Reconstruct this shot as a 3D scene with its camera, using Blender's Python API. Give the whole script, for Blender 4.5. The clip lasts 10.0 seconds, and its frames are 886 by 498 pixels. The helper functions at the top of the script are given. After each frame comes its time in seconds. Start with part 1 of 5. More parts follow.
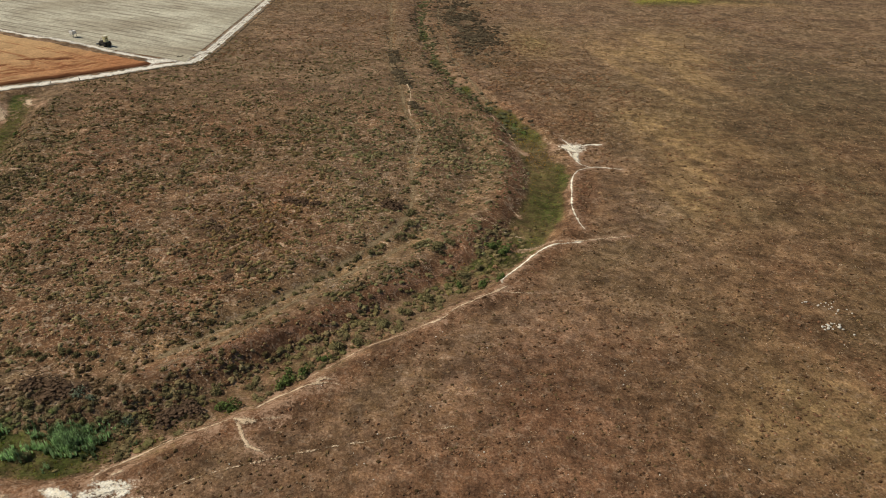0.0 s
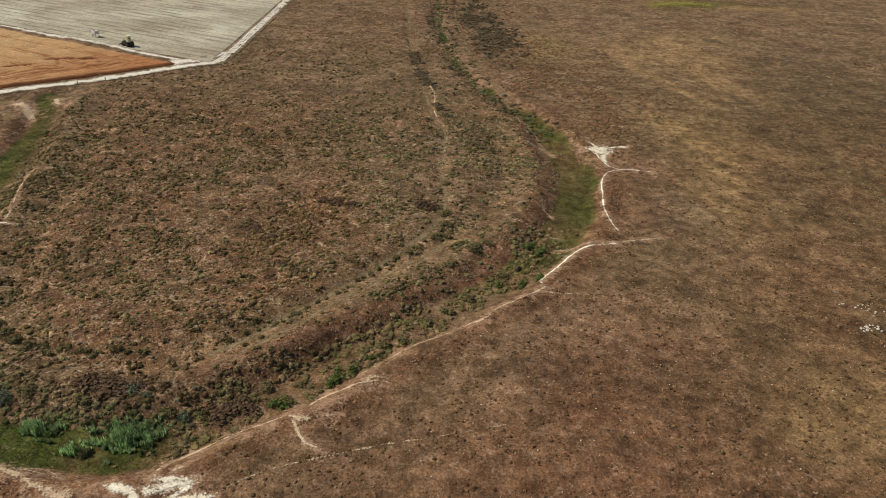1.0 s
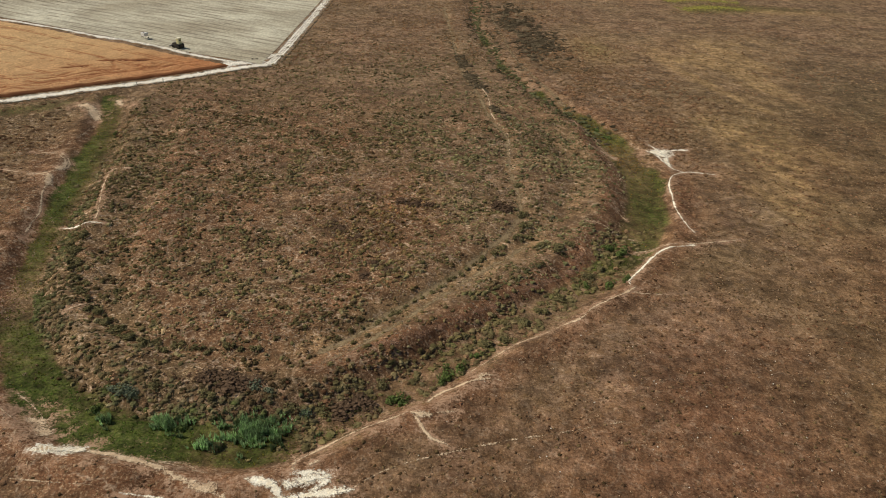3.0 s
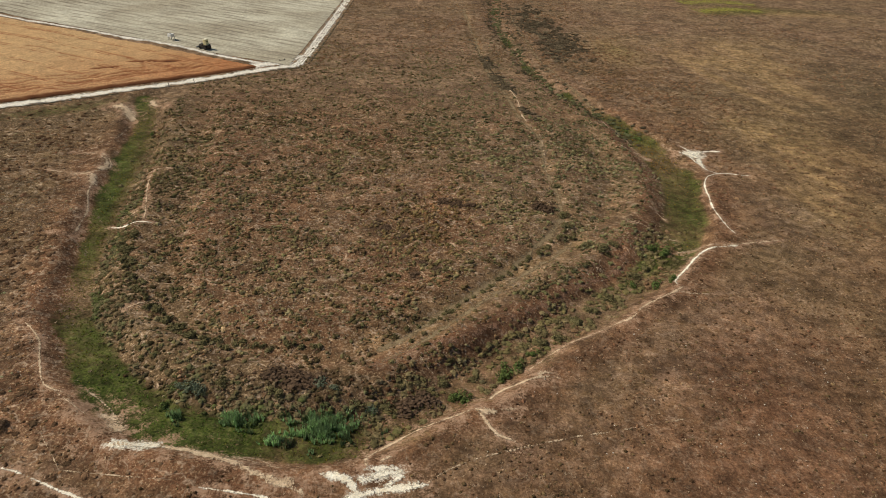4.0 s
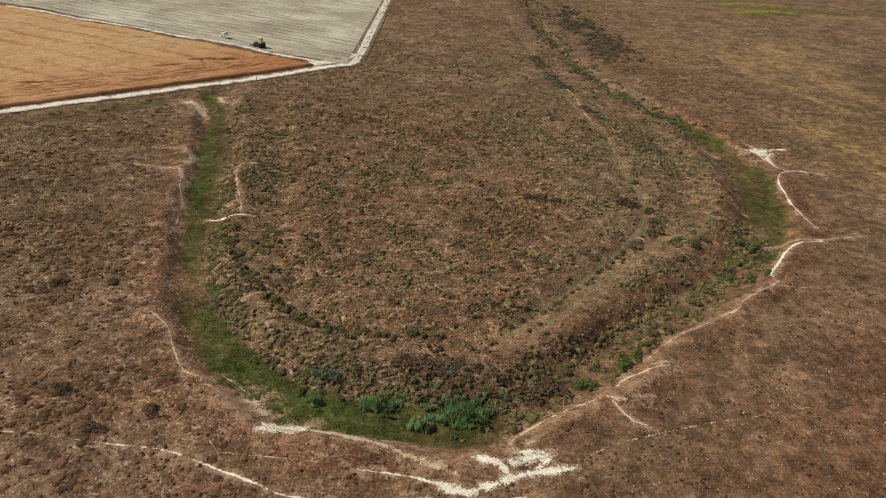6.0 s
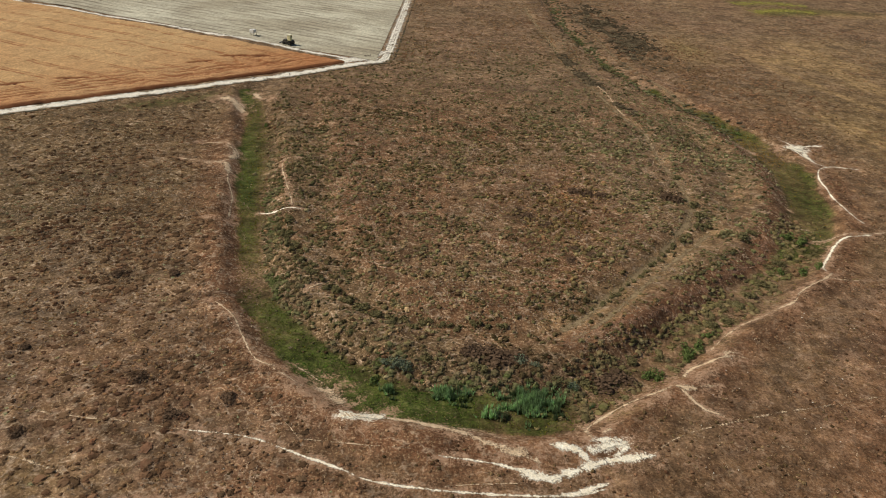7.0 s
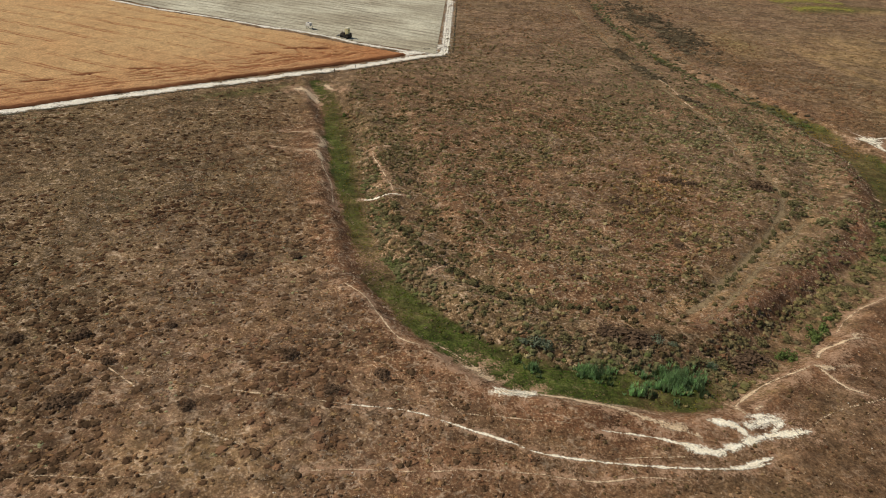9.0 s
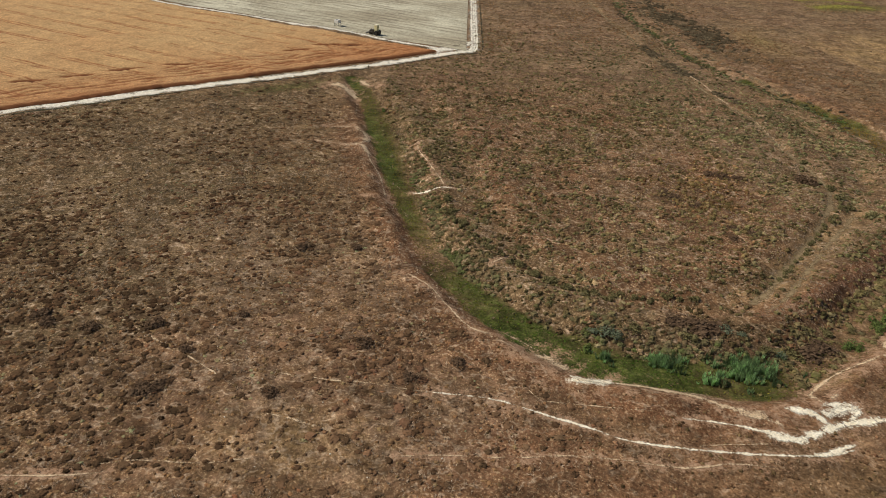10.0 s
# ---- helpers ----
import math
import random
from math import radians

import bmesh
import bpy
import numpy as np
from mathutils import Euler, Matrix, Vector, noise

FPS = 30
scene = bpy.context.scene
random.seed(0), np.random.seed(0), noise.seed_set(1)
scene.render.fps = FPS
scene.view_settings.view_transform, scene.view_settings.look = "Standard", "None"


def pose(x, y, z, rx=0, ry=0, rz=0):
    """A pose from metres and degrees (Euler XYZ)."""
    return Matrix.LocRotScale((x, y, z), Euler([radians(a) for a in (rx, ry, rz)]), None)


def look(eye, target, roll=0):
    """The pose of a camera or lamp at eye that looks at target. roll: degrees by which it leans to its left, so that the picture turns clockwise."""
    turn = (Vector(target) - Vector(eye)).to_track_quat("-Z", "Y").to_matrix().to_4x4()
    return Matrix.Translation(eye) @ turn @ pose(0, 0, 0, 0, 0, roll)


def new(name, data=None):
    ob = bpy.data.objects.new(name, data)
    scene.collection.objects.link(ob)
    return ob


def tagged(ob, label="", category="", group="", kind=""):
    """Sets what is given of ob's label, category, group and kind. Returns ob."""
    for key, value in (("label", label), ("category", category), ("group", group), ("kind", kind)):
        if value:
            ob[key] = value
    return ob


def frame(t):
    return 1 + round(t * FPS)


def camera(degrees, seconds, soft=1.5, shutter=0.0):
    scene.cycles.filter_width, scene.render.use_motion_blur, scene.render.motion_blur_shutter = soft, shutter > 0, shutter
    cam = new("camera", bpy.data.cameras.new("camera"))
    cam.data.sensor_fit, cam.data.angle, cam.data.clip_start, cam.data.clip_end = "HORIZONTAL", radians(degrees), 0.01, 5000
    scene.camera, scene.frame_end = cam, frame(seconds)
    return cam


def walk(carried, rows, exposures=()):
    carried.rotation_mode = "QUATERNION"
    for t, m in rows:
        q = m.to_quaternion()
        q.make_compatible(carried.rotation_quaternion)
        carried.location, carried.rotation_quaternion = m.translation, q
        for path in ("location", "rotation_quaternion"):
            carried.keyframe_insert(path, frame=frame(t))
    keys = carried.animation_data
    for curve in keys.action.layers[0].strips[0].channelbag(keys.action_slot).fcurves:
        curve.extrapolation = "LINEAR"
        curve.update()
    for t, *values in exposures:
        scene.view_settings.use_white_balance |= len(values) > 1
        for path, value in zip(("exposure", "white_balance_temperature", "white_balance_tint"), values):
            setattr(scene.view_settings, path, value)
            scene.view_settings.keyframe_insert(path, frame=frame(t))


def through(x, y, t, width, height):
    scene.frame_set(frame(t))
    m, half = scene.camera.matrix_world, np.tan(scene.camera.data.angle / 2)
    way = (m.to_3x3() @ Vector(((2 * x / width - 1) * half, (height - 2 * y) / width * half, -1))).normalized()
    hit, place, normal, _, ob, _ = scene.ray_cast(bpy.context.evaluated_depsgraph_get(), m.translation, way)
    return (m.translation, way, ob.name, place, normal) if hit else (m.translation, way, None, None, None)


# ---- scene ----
cam = camera(66.0, 10.0, soft=0.95)
PATH = [
    (0, (48.98, 6.20, 77.78), (49.06, 90.92, 24.67), -0.59),
    (0.5, (44.91, 5.66, 78.03), (45.08, 90.46, 25.02), -0.39),
    (1, (40.44, 5.10, 78.28), (40.58, 89.94, 25.34), -0.25),
    (1.5, (35.99, 4.62, 78.48), (36.15, 89.50, 25.62), -0.14),
    (2, (31.09, 4.14, 78.71), (31.20, 89.06, 25.89), -0.12),
    (2.5, (26.38, 3.64, 78.99), (26.42, 88.59, 26.23), -0.08),
    (4, (10.84, 1.54, 79.84), (10.80, 86.62, 27.29), 0.06),
    (4.5, (5.65, 0.81, 80.02), (5.64, 85.90, 27.50), 0.11),
    (5, (0.00, 0.00, 80.00), (-0.00, 85.14, 27.55), 0.15),
    (5.5, (-5.51, -0.79, 79.82), (-5.51, 84.40, 27.45), 0.25),
    (7, (-23.07, -3.33, 78.11), (-23.16, 82.00, 25.97), 0.41),
    (7.5, (-28.85, -4.18, 77.67), (-28.96, 81.18, 25.57), 0.47),
    (8, (-35.02, -5.00, 77.13), (-35.14, 80.34, 25.00), 0.48),
    (8.5, (-40.97, -5.79, 76.50), (-41.02, 79.58, 24.41), 0.59),
    (9, (-47.17, -6.55, 75.82), (-47.25, 78.82, 23.74), 0.62),
    (9.5, (-52.99, -7.27, 75.13), (-53.10, 78.14, 23.11), 0.66),
    (10, (-59.17, -8.11, 74.46), (-59.37, 77.31, 22.47), 0.65),
]
walk(cam, [(t, look(eye, target, roll)) for t, eye, target, roll in PATH])

# ---- daylight ----
SUN_AZ, SUN_EL = -82.0, 48.0
world = bpy.data.worlds.new("sky")
scene.world = world
world.use_nodes = True
sky = world.node_tree.nodes.new("ShaderNodeTexSky")
sky.sky_type, sky.sun_disc = "NISHITA", False
sky.sun_elevation, sky.sun_rotation = radians(SUN_EL), radians(SUN_AZ)
world.node_tree.nodes["Background"].inputs["Strength"].default_value = 0.056
world.node_tree.links.new(sky.outputs[0], world.node_tree.nodes["Background"].inputs["Color"])
sun = new("sun", bpy.data.lights.new("sun", "SUN"))
sun.data.energy, sun.data.angle, sun.data.color = 4.1, radians(2.0), (1.0, 0.915, 0.77)
SUN_DIR = Vector((math.sin(radians(SUN_AZ)) * math.cos(radians(SUN_EL)), math.cos(radians(SUN_AZ)) * math.cos(radians(SUN_EL)), math.sin(radians(SUN_EL))))
sun.matrix_world = look(SUN_DIR * 500, (0, 0, 0))
scene.view_settings.exposure = -0.07


# ---- lie of the land ----
def smooth(a, b, v):
    u = np.clip((v - a) / (b - a), 0, 1)
    return u * u * (3 - 2 * u)


def grain(x, y, size, seed=0):
    """Value noise, 0 to 1, with cells of that size in metres."""
    u, v = np.asarray(x, float) / size + seed * 17.3, np.asarray(y, float) / size - seed * 9.1
    i, j = np.floor(u), np.floor(v)
    fu, fv = u - i, v - j
    fu, fv = fu * fu * (3 - 2 * fu), fv * fv * (3 - 2 * fv)

    def h(a, b):
        w = np.sin(a * 127.1 + b * 311.7 + seed * 74.7) * 43758.5453
        return w - np.floor(w)
    return (h(i, j) * (1 - fu) + h(i + 1, j) * fu) * (1 - fv) + (h(i, j + 1) * (1 - fu) + h(i + 1, j + 1) * fu) * fv


def curve_points(points, step=1.0):
    """A smooth line through points, about every step metres."""
    p = np.array(points, float)
    p = np.vstack([2 * p[0] - p[1], p, 2 * p[-1] - p[-2]])
    out = []
    for k in range(1, len(p) - 2):
        n = max(2, int(np.linalg.norm(p[k + 1] - p[k]) / step))
        t = np.linspace(0, 1, n, endpoint=False)[:, None]
        out.append(0.5 * (2 * p[k] + (p[k + 1] - p[k - 1]) * t + (2 * p[k - 1] - 5 * p[k] + 4 * p[k + 1] - p[k + 2]) * t**2
                          + (3 * p[k] - p[k - 1] - 3 * p[k + 1] + p[k + 2]) * t**3))
    return np.vstack(out + [p[-2:-1]])


# the old moat, from its north-west end round by the south to the north: x, y, half width, depth
MOAT = [(-91, 229, 3.8, 0.9), (-81.7, 196, 4.0, 1.4), (-74.5, 164, 4.2, 1.6), (-69.4, 139, 3.6, 1.7), (-64.4, 119, 3.0, 1.7), (-60, 106, 3.4, 1.7),
        (-53, 95.5, 4.2, 1.7), (-43.5, 85.5, 4.6, 1.7), (-34.7, 79.2, 4.8, 1.7), (-25.4, 77, 4.6, 1.7), (-14.5, 75.6, 4.4, 1.8), (-4.9, 76.0, 4.4, 1.8),
        (3.0, 80.2, 4.0, 1.8), (10.6, 86.5, 4.0, 1.8), (18, 91.6, 4.2, 1.8), (25.7, 99.5, 4.4, 1.8), (36.9, 109.5, 4.6, 1.7), (50, 122.5, 5.0, 1.7),
        (62, 135.5, 5.0, 1.6), (71, 149, 5.2, 1.6), (76.2, 166, 5.4, 1.5), (78.8, 181, 5.4, 1.4), (77.6, 198, 5.0, 1.3), (74, 219, 3.8, 1.1),
        (66, 240, 2.4, 0.7), (55.5, 260, 2.2, 0.6), (46.5, 289, 2.0, 0.6), (40, 337, 2.0, 0.5), (38, 402, 2.0, 0.5), (38.5, 470, 2.0, 0.4)]
MOAT_LINE = curve_points(MOAT, 2.0)
MOAT_ALONG = np.linspace(0, 1, len(MOAT_LINE))
LUSH_END = 0.601


def by_moat(x, y):
    """For places: the distance from the moat's middle (positive inside the ring), its half width and depth there, and how far along it lies."""
    x, y = np.ravel(x).astype(float), np.ravel(y).astype(float)
    out = np.empty((4, len(x)))
    a, b = MOAT_LINE[:-1], MOAT_LINE[1:]
    d = b[:, :2] - a[:, :2]
    dd = (d**2).sum(1)
    for k in range(0, len(x), 20000):
        px, py = x[k:k + 20000, None] - a[:, 0], y[k:k + 20000, None] - a[:, 1]
        u = np.clip((px * d[:, 0] + py * d[:, 1]) / dd, 0, 1)
        q = (px - u * d[:, 0]) ** 2 + (py - u * d[:, 1]) ** 2
        m = q.argmin(1)
        r = np.arange(len(m))
        side = np.sign(d[m, 0] * py[r, m] - d[m, 1] * px[r, m])
        u = u[r, m]
        out[0, k:k + 20000] = np.sqrt(q[r, m]) * np.where(side == 0, 1, side)
        out[1, k:k + 20000] = a[m, 2] * (1 - u) + b[m, 2] * u
        out[2, k:k + 20000] = a[m, 3] * (1 - u) + b[m, 3] * u
        out[3, k:k + 20000] = (MOAT_ALONG[m] * (1 - u) + MOAT_ALONG[np.minimum(m + 1, len(MOAT_ALONG) - 1)] * u)
    return out


def land(x, y, moat=None):
    """The ground's height."""
    shape = np.shape(x)
    x, y = np.ravel(x).astype(float), np.ravel(y).astype(float)
    sd, hw, depth, along = by_moat(x, y) if moat is None else moat
    bx, by = 450 * np.tanh(x / 450), 250 + 500 * np.tanh((y - 250) / 500)
    z = 0.757 - 0.0477 * bx - 0.018 * by
    ring = 1 - smooth(0.60, 0.67, along)
    wob = (grain(x, y, 7, 3) - 0.5) * 1.6
    s = sd + wob
    outer = smooth(-hw - 3.0, -hw * 0.5, s)
    inner = 1 - smooth(hw * 0.7, hw + 5.2, s)
    z = z - depth * outer * inner
    bank = np.exp(-((s - hw - 6.5) / 3.6) ** 2) * 0.85 + np.exp(-((s - hw - 22) / 5) ** 2) * 0.5 - np.exp(-((s - hw - 15) / 2.4) ** 2) * 0.5
    north = 1 - smooth(195, 245, y)
    z = z + north * ring * (bank + 0.5 * smooth(hw + 4, hw + 30, s))
    z = z - 0.45 * trodden_rim(x, y) - 0.45 * by_line(x, y, NORTH_TRACK, 2.2) - 0.9 * by_line(x, y, NORTH_DITCH, 3.2) + 0.5 * by_line(x, y, NORTH_RIM, 3.0) + 0.6 * by_line(x, y, SCARP, 2.0) - 0.5 * by_line(x, y, WEST_INNER, 1.8) - 0.6 * by_line(x, y, WEST_BOWL, 2.4)
    lip = np.exp(-((s + hw + 3.0) / 2.5) ** 2) * 0.35
    z = z + ring * lip
    near = np.exp(-(np.maximum(np.hypot(x, y - 180) - 350, 0) / 200) ** 2)
    z = z + near * ((grain(x, y, 25, 1) - 0.5) * 0.8 + (grain(x, y, 6, 2) - 0.5) * 0.25 + (grain(x, y, 1.7, 4) - 0.5) * 0.14)
    return z.reshape(shape)


def blob(x, y, cx, cy, rx, ry, turn=0.0):
    c, s = math.cos(radians(turn)), math.sin(radians(turn))
    u, v = (x - cx) * c + (y - cy) * s, -(x - cx) * s + (y - cy) * c
    return np.exp(-((u / rx) ** 2 + (v / ry) ** 2))


# old earthworks: a worn track round the mound's rim, the red scarp below it, and the ditch that runs north
RIM_TRACK = [(-47.2, 106), (-41, 101.7), (-34.8, 96.8), (-28.3, 95.2), (-23.5, 94.4), (-11.8, 92.8), (-4.8, 94.8), (-1.6, 97), (3.8, 101.6), (11.2, 110.5), (20.9, 121.8), (30.8, 134.7), (39.1, 148), (41.5, 162), (40.2, 181)]
RIM_TRACK_LOW = [(0, 93), (4.6, 97.1), (11.8, 105.8), (19.9, 115.2), (27.6, 124.6), (35, 132.5), (42, 141)]
SCARP = [(-2, 91.5), (6.7, 97.2), (12.2, 99.6), (18.1, 103.5), (24.6, 108.6), (31.5, 114.1), (39.2, 121), (47.9, 127.5), (54, 137)]
WEST_SCARP = [(-68, 170), (-64.9, 156.2), (-61.8, 142.5), (-56.3, 127), (-49.7, 114), (-43, 105.6)]
WEST_INNER = [(-63.7, 138.2), (-57.1, 125.8), (-51.6, 115.5), (-44.2, 106.7), (-39.1, 102.2), (-33, 99.5), (-27.6, 98.5)]
WEST_BOWL = [(-89.9, 211.8), (-86.3, 200), (-85.6, 190), (-88, 184.5), (-94, 181.5)]
NORTH_DITCH = [(42, 440), (40.3, 410), (38.6, 360), (42, 331), (45.3, 306), (48.1, 284), (52.6, 269), (55.1, 258), (61.1, 245.7), (64.2, 236.6), (70.3, 228.6), (73.3, 215)]
NORTH_RIM = [(42, 400), (44.3, 375), (53.3, 334), (58.1, 299.5), (61.3, 267), (68, 246)]
NORTH_TRACK = [(22, 400), (25.3, 345), (27.5, 305), (29.4, 277), (34.2, 251.5), (36.9, 226.6), (38.1, 219.4), (41.5, 208), (41.1, 196), (40.2, 181)]


def by_line(x, y, points, width):
    """1 on a line over the ground, falling softly to 0 beside it."""
    p = curve_points(points, 1.5)
    out = np.zeros(len(x))
    near = np.where((x > p[:, 0].min() - 3 * width) & (x < p[:, 0].max() + 3 * width) & (y > p[:, 1].min() - 3 * width) & (y < p[:, 1].max() + 3 * width))[0]
    for k in range(0, len(near), 20000):
        m = near[k:k + 20000]
        out[m] = np.exp(-((x[m, None] - p[:, 0]) ** 2 + (y[m, None] - p[:, 1]) ** 2).min(1) / width ** 2)
    return out


def trodden_rim(x, y):
    return np.maximum(by_line(x, y, RIM_TRACK, 1.8) * (1 - 0.6 * smooth(3, -6, x)), 0.9 * by_line(x, y, RIM_TRACK_LOW, 1.6))


def cover(x, y, moat=None):
    """What lies on the ground: green grass, bare red soil, yellow dry grass, dark scrub and darker areas, each 0 to 1.
    """
    x, y = np.ravel(x).astype(float), np.ravel(y).astype(float)
    sd, hw, depth, along = by_moat(x, y) if moat is None else moat
    ring = 1 - smooth(0.60, 0.68, along)
    n1, n2, n3 = grain(x, y, 9, 5), grain(x, y, 3, 6), grain(x, y, 30, 7)
    s = sd + (n1 - 0.5) * 2.4 + (n2 - 0.5) * 1.4
    # the sward on the moat's floor, thin along the south-east side
    lush = 1 - 0.85 * smooth(-8, 2, x) * (1 - smooth(124, 136, y))
    lush = lush * (1 - 0.75 * blob(x, y, -62.5, 111, 8, 9)) * (1 - 0.85 * smooth(LUSH_END, LUSH_END + 0.03, along) * (1 - smooth(0.55, 0.75, n1)))
    green = (1 - smooth(hw * 0.75, hw * 1.15, np.abs(s))) * lush * (0.55 + 0.6 * n1) * (1 - 0.3 * smooth(50, 66, x))
    green = green * (1 - 0.55 * smooth(-0.1, 0.8, s / hw) * smooth(-48, -56, x) * smooth(112, 124, y))
    green = np.maximum(green, 0.25 * (1 - smooth(3, 9, np.abs(s + 1))) * smooth(-8, 2, x) * (1 - smooth(130, 142, y)) * (0.4 + n2))
    green = np.maximum(green, 0.5 * blob(x, y, -113, 213, 26, 6, 37))
    green = np.maximum(green, 0.6 * blob(x, y, 195, 432, 44, 12, 20) + 0.35 * blob(x, y, 92, 325, 12, 26))
    red = np.exp(-((s + hw + 4) / 4) ** 2) * 0.7 * ring * (1 - 0.6 * smooth(170, 200, y)) + np.exp(-((s - hw - 3.5) / 2.6) ** 2) * 0.75 * ring * smooth(-8, 8, x)
    red = red + 0.8 * smooth(0, 45, x - (y - 62) * 0.75) * (1 - smooth(70, 130, y)) + 0.35 * n3 * smooth(0.45, 0.7, grain(x, y, 18, 8)) * (1 - 0.75 * smooth(220, 280, y))
    red = red + 0.7 * smooth(56, 62, x) * smooth(140, 150, y) * (1 - smooth(210, 230, y)) * smooth(0, 2, sd - hw) * (1 - smooth(5, 8, sd - hw))
    red = red + 0.9 * blob(x, y, -87, 172, 6, 4) + 0.9 * blob(x, y, -83, 154, 4, 10) + 0.8 * by_line(x, y, WEST_BOWL, 3.0)
    yellow = 1.5 * blob(x, y, 150, 305, 22, 45, -20) + 1.4 * blob(x, y, 132, 222, 14, 38, -15) + 1.0 * blob(x, y, 116, 172, 8, 25) + 0.9 * blob(x, y, 95, 325, 12, 30) + 0.7 * blob(x, y, 113, 82, 11, 18)
    yellow = yellow + 1.8 * blob(x, y, 202, 432, 30, 9, 12) + 1.0 * blob(x, y, 119.8, 225, 9, 4, -30) + 0.6 * blob(x, y, 111.8, 163, 5, 10) + 0.5 * blob(x, y, 108, 83, 14, 9) + 0.12 * smooth(0, 80, x - 80) * n3 + 0.5 * blob(x, y, -82, 58, 12, 6)
    yellow = yellow + 0.28 * np.exp(-((s - hw - 15) / 4) ** 2) * ring * smooth(-25, 5, x) * (1 - smooth(150, 175, y))
    yellow = yellow * (0.5 + 0.8 * n1)
    inside = smooth(10, 22, sd - hw) * ring * (1 - smooth(215, 270, y))
    red = red + inside * (1 - 0.8 * smooth(5, 40, x + 0.25 * (y - 150))) * (0.35 + 0.5 * smooth(0.35, 0.65, grain(x, y, 13, 90)) + 0.35 * blob(x, y, 2, 140, 26, 26))
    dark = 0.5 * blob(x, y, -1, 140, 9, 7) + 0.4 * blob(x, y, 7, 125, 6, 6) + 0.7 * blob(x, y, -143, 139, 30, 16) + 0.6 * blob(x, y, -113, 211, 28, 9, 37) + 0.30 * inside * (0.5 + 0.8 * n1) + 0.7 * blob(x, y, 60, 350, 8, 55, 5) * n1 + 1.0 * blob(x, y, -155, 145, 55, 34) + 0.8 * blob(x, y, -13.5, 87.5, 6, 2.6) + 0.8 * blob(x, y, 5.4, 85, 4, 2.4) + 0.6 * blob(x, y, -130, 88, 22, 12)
    dark = dark + 0.45 * np.exp(-((s - hw - 6) / 6) ** 2) * ring * (1 - smooth(-10, 10, x))
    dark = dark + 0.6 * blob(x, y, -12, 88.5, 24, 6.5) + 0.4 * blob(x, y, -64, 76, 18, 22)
    # broadly darker towards the west
    dark = dark + 0.85 * smooth(-60, -110, x) * (1 - smooth(205, 260, y)) * (0.3 + 0.7 * n3) + 0.5 * blob(x, y, 128, 110, 10, 10) + 0.45 * blob(x, y, 180, 240, 45, 30)
    dark = dark + 0.35 * np.exp(-((s - hw - 2) / 3) ** 2) * smooth(0.30, 0.34, along) * (1 - smooth(0.56, 0.6, along))
    plain = smooth(240, 330, y) * smooth(60, 105, x)
    # streaks of paler and darker growth that run a little east of north
    along_s, across_s = 0.39 * x - 0.92 * y, 0.92 * x + 0.39 * y
    streak = 0.5 * grain(across_s, along_s * 0.12, 4, 66) + 0.5 * grain(across_s, along_s * 0.3, 14, 67)
    open_land = smooth(84, 110, x) * smooth(125, 175, y)
    yellow = yellow * (0.45 + 1.1 * smooth(0.3, 0.7, streak)) 
    dark = dark + open_land * 0.45 * smooth(0.55, 0.36, streak) + 0.5 * blob(x, y, 182, 294, 18, 30, -20) + 0.45 * blob(x, y, 155, 219, 16, 16) + 0.7 * blob(x, y, 206, 250, 24, 40, -20) + 0.4 * blob(x, y, 101, 262, 12, 16)
    green = np.maximum(green, open_land * 0.15 * smooth(0.5, 0.75, grain(across_s, along_s * 0.4, 16, 69)))
    # darker towards the south-east
    dark = dark + 0.35 * smooth(60, 110, x) * (1 - smooth(80, 125, y))
    dark = dark + 0.12 * smooth(235, 285, y) * (1 - smooth(60, 105, x))
    red = red + 0.55 * smooth(115, 70, y) * smooth(20, -30, x) * (sd < 0) * (0.5 + 0.7 * n1)
    rim = trodden_rim(x, y)
    scarp = by_line(x, y, SCARP, 2.2) * (0.4 + 0.9 * n1)
    red = red + 1.0 * by_line(x, y, [(-80.5, 163), (-79, 156), (-76.4, 148), (-75, 140), (-73.4, 132), (-71, 124), (-68.5, 115), (-65, 105), (-59, 95)], 2.8)
    red = red + 1.4 * scarp + 0.55 * by_line(x, y, WEST_SCARP, 2.2) + 0.4 * by_line(x, y, NORTH_RIM, 3.0) * n1 + 0.5 * rim * (1 - smooth(-6, 10, x))
    yellow = yellow + 0.3 * rim * smooth(-6, 10, x) + 0.45 * by_line(x, y, NORTH_TRACK, 2.0) + 0.8 * blob(x, y, 110, 318, 16, 22, -25) * n1 + 0.5 * blob(x, y, 88, 324, 9, 20) + 0.6 * blob(x, y, 116, 224, 8, 12)
    green = np.maximum(green, by_line(x, y, NORTH_DITCH, 2.6) * smooth(0.38, 0.68, 0.5 * n1 + 0.5 * grain(x, y, 14, 61)) * (0.7 - 0.25 * smooth(235, 250, y)))
    dark = (dark + 0.6 * blob(x, y, 58, 385, 10, 30, 5) + 0.6 * blob(x, y, 65, 336, 10, 34, 5)) * (1 - 0.8 * rim) * (1 - 0.6 * scarp)
    dark = dark + 0.6 * by_line(x, y, [(28.4, 303), (31.8, 277), (34.5, 262), (38.8, 239), (41.5, 224)], 1.8)
    return np.clip(np.stack([green, red, yellow, dark], 1), 0, 1)


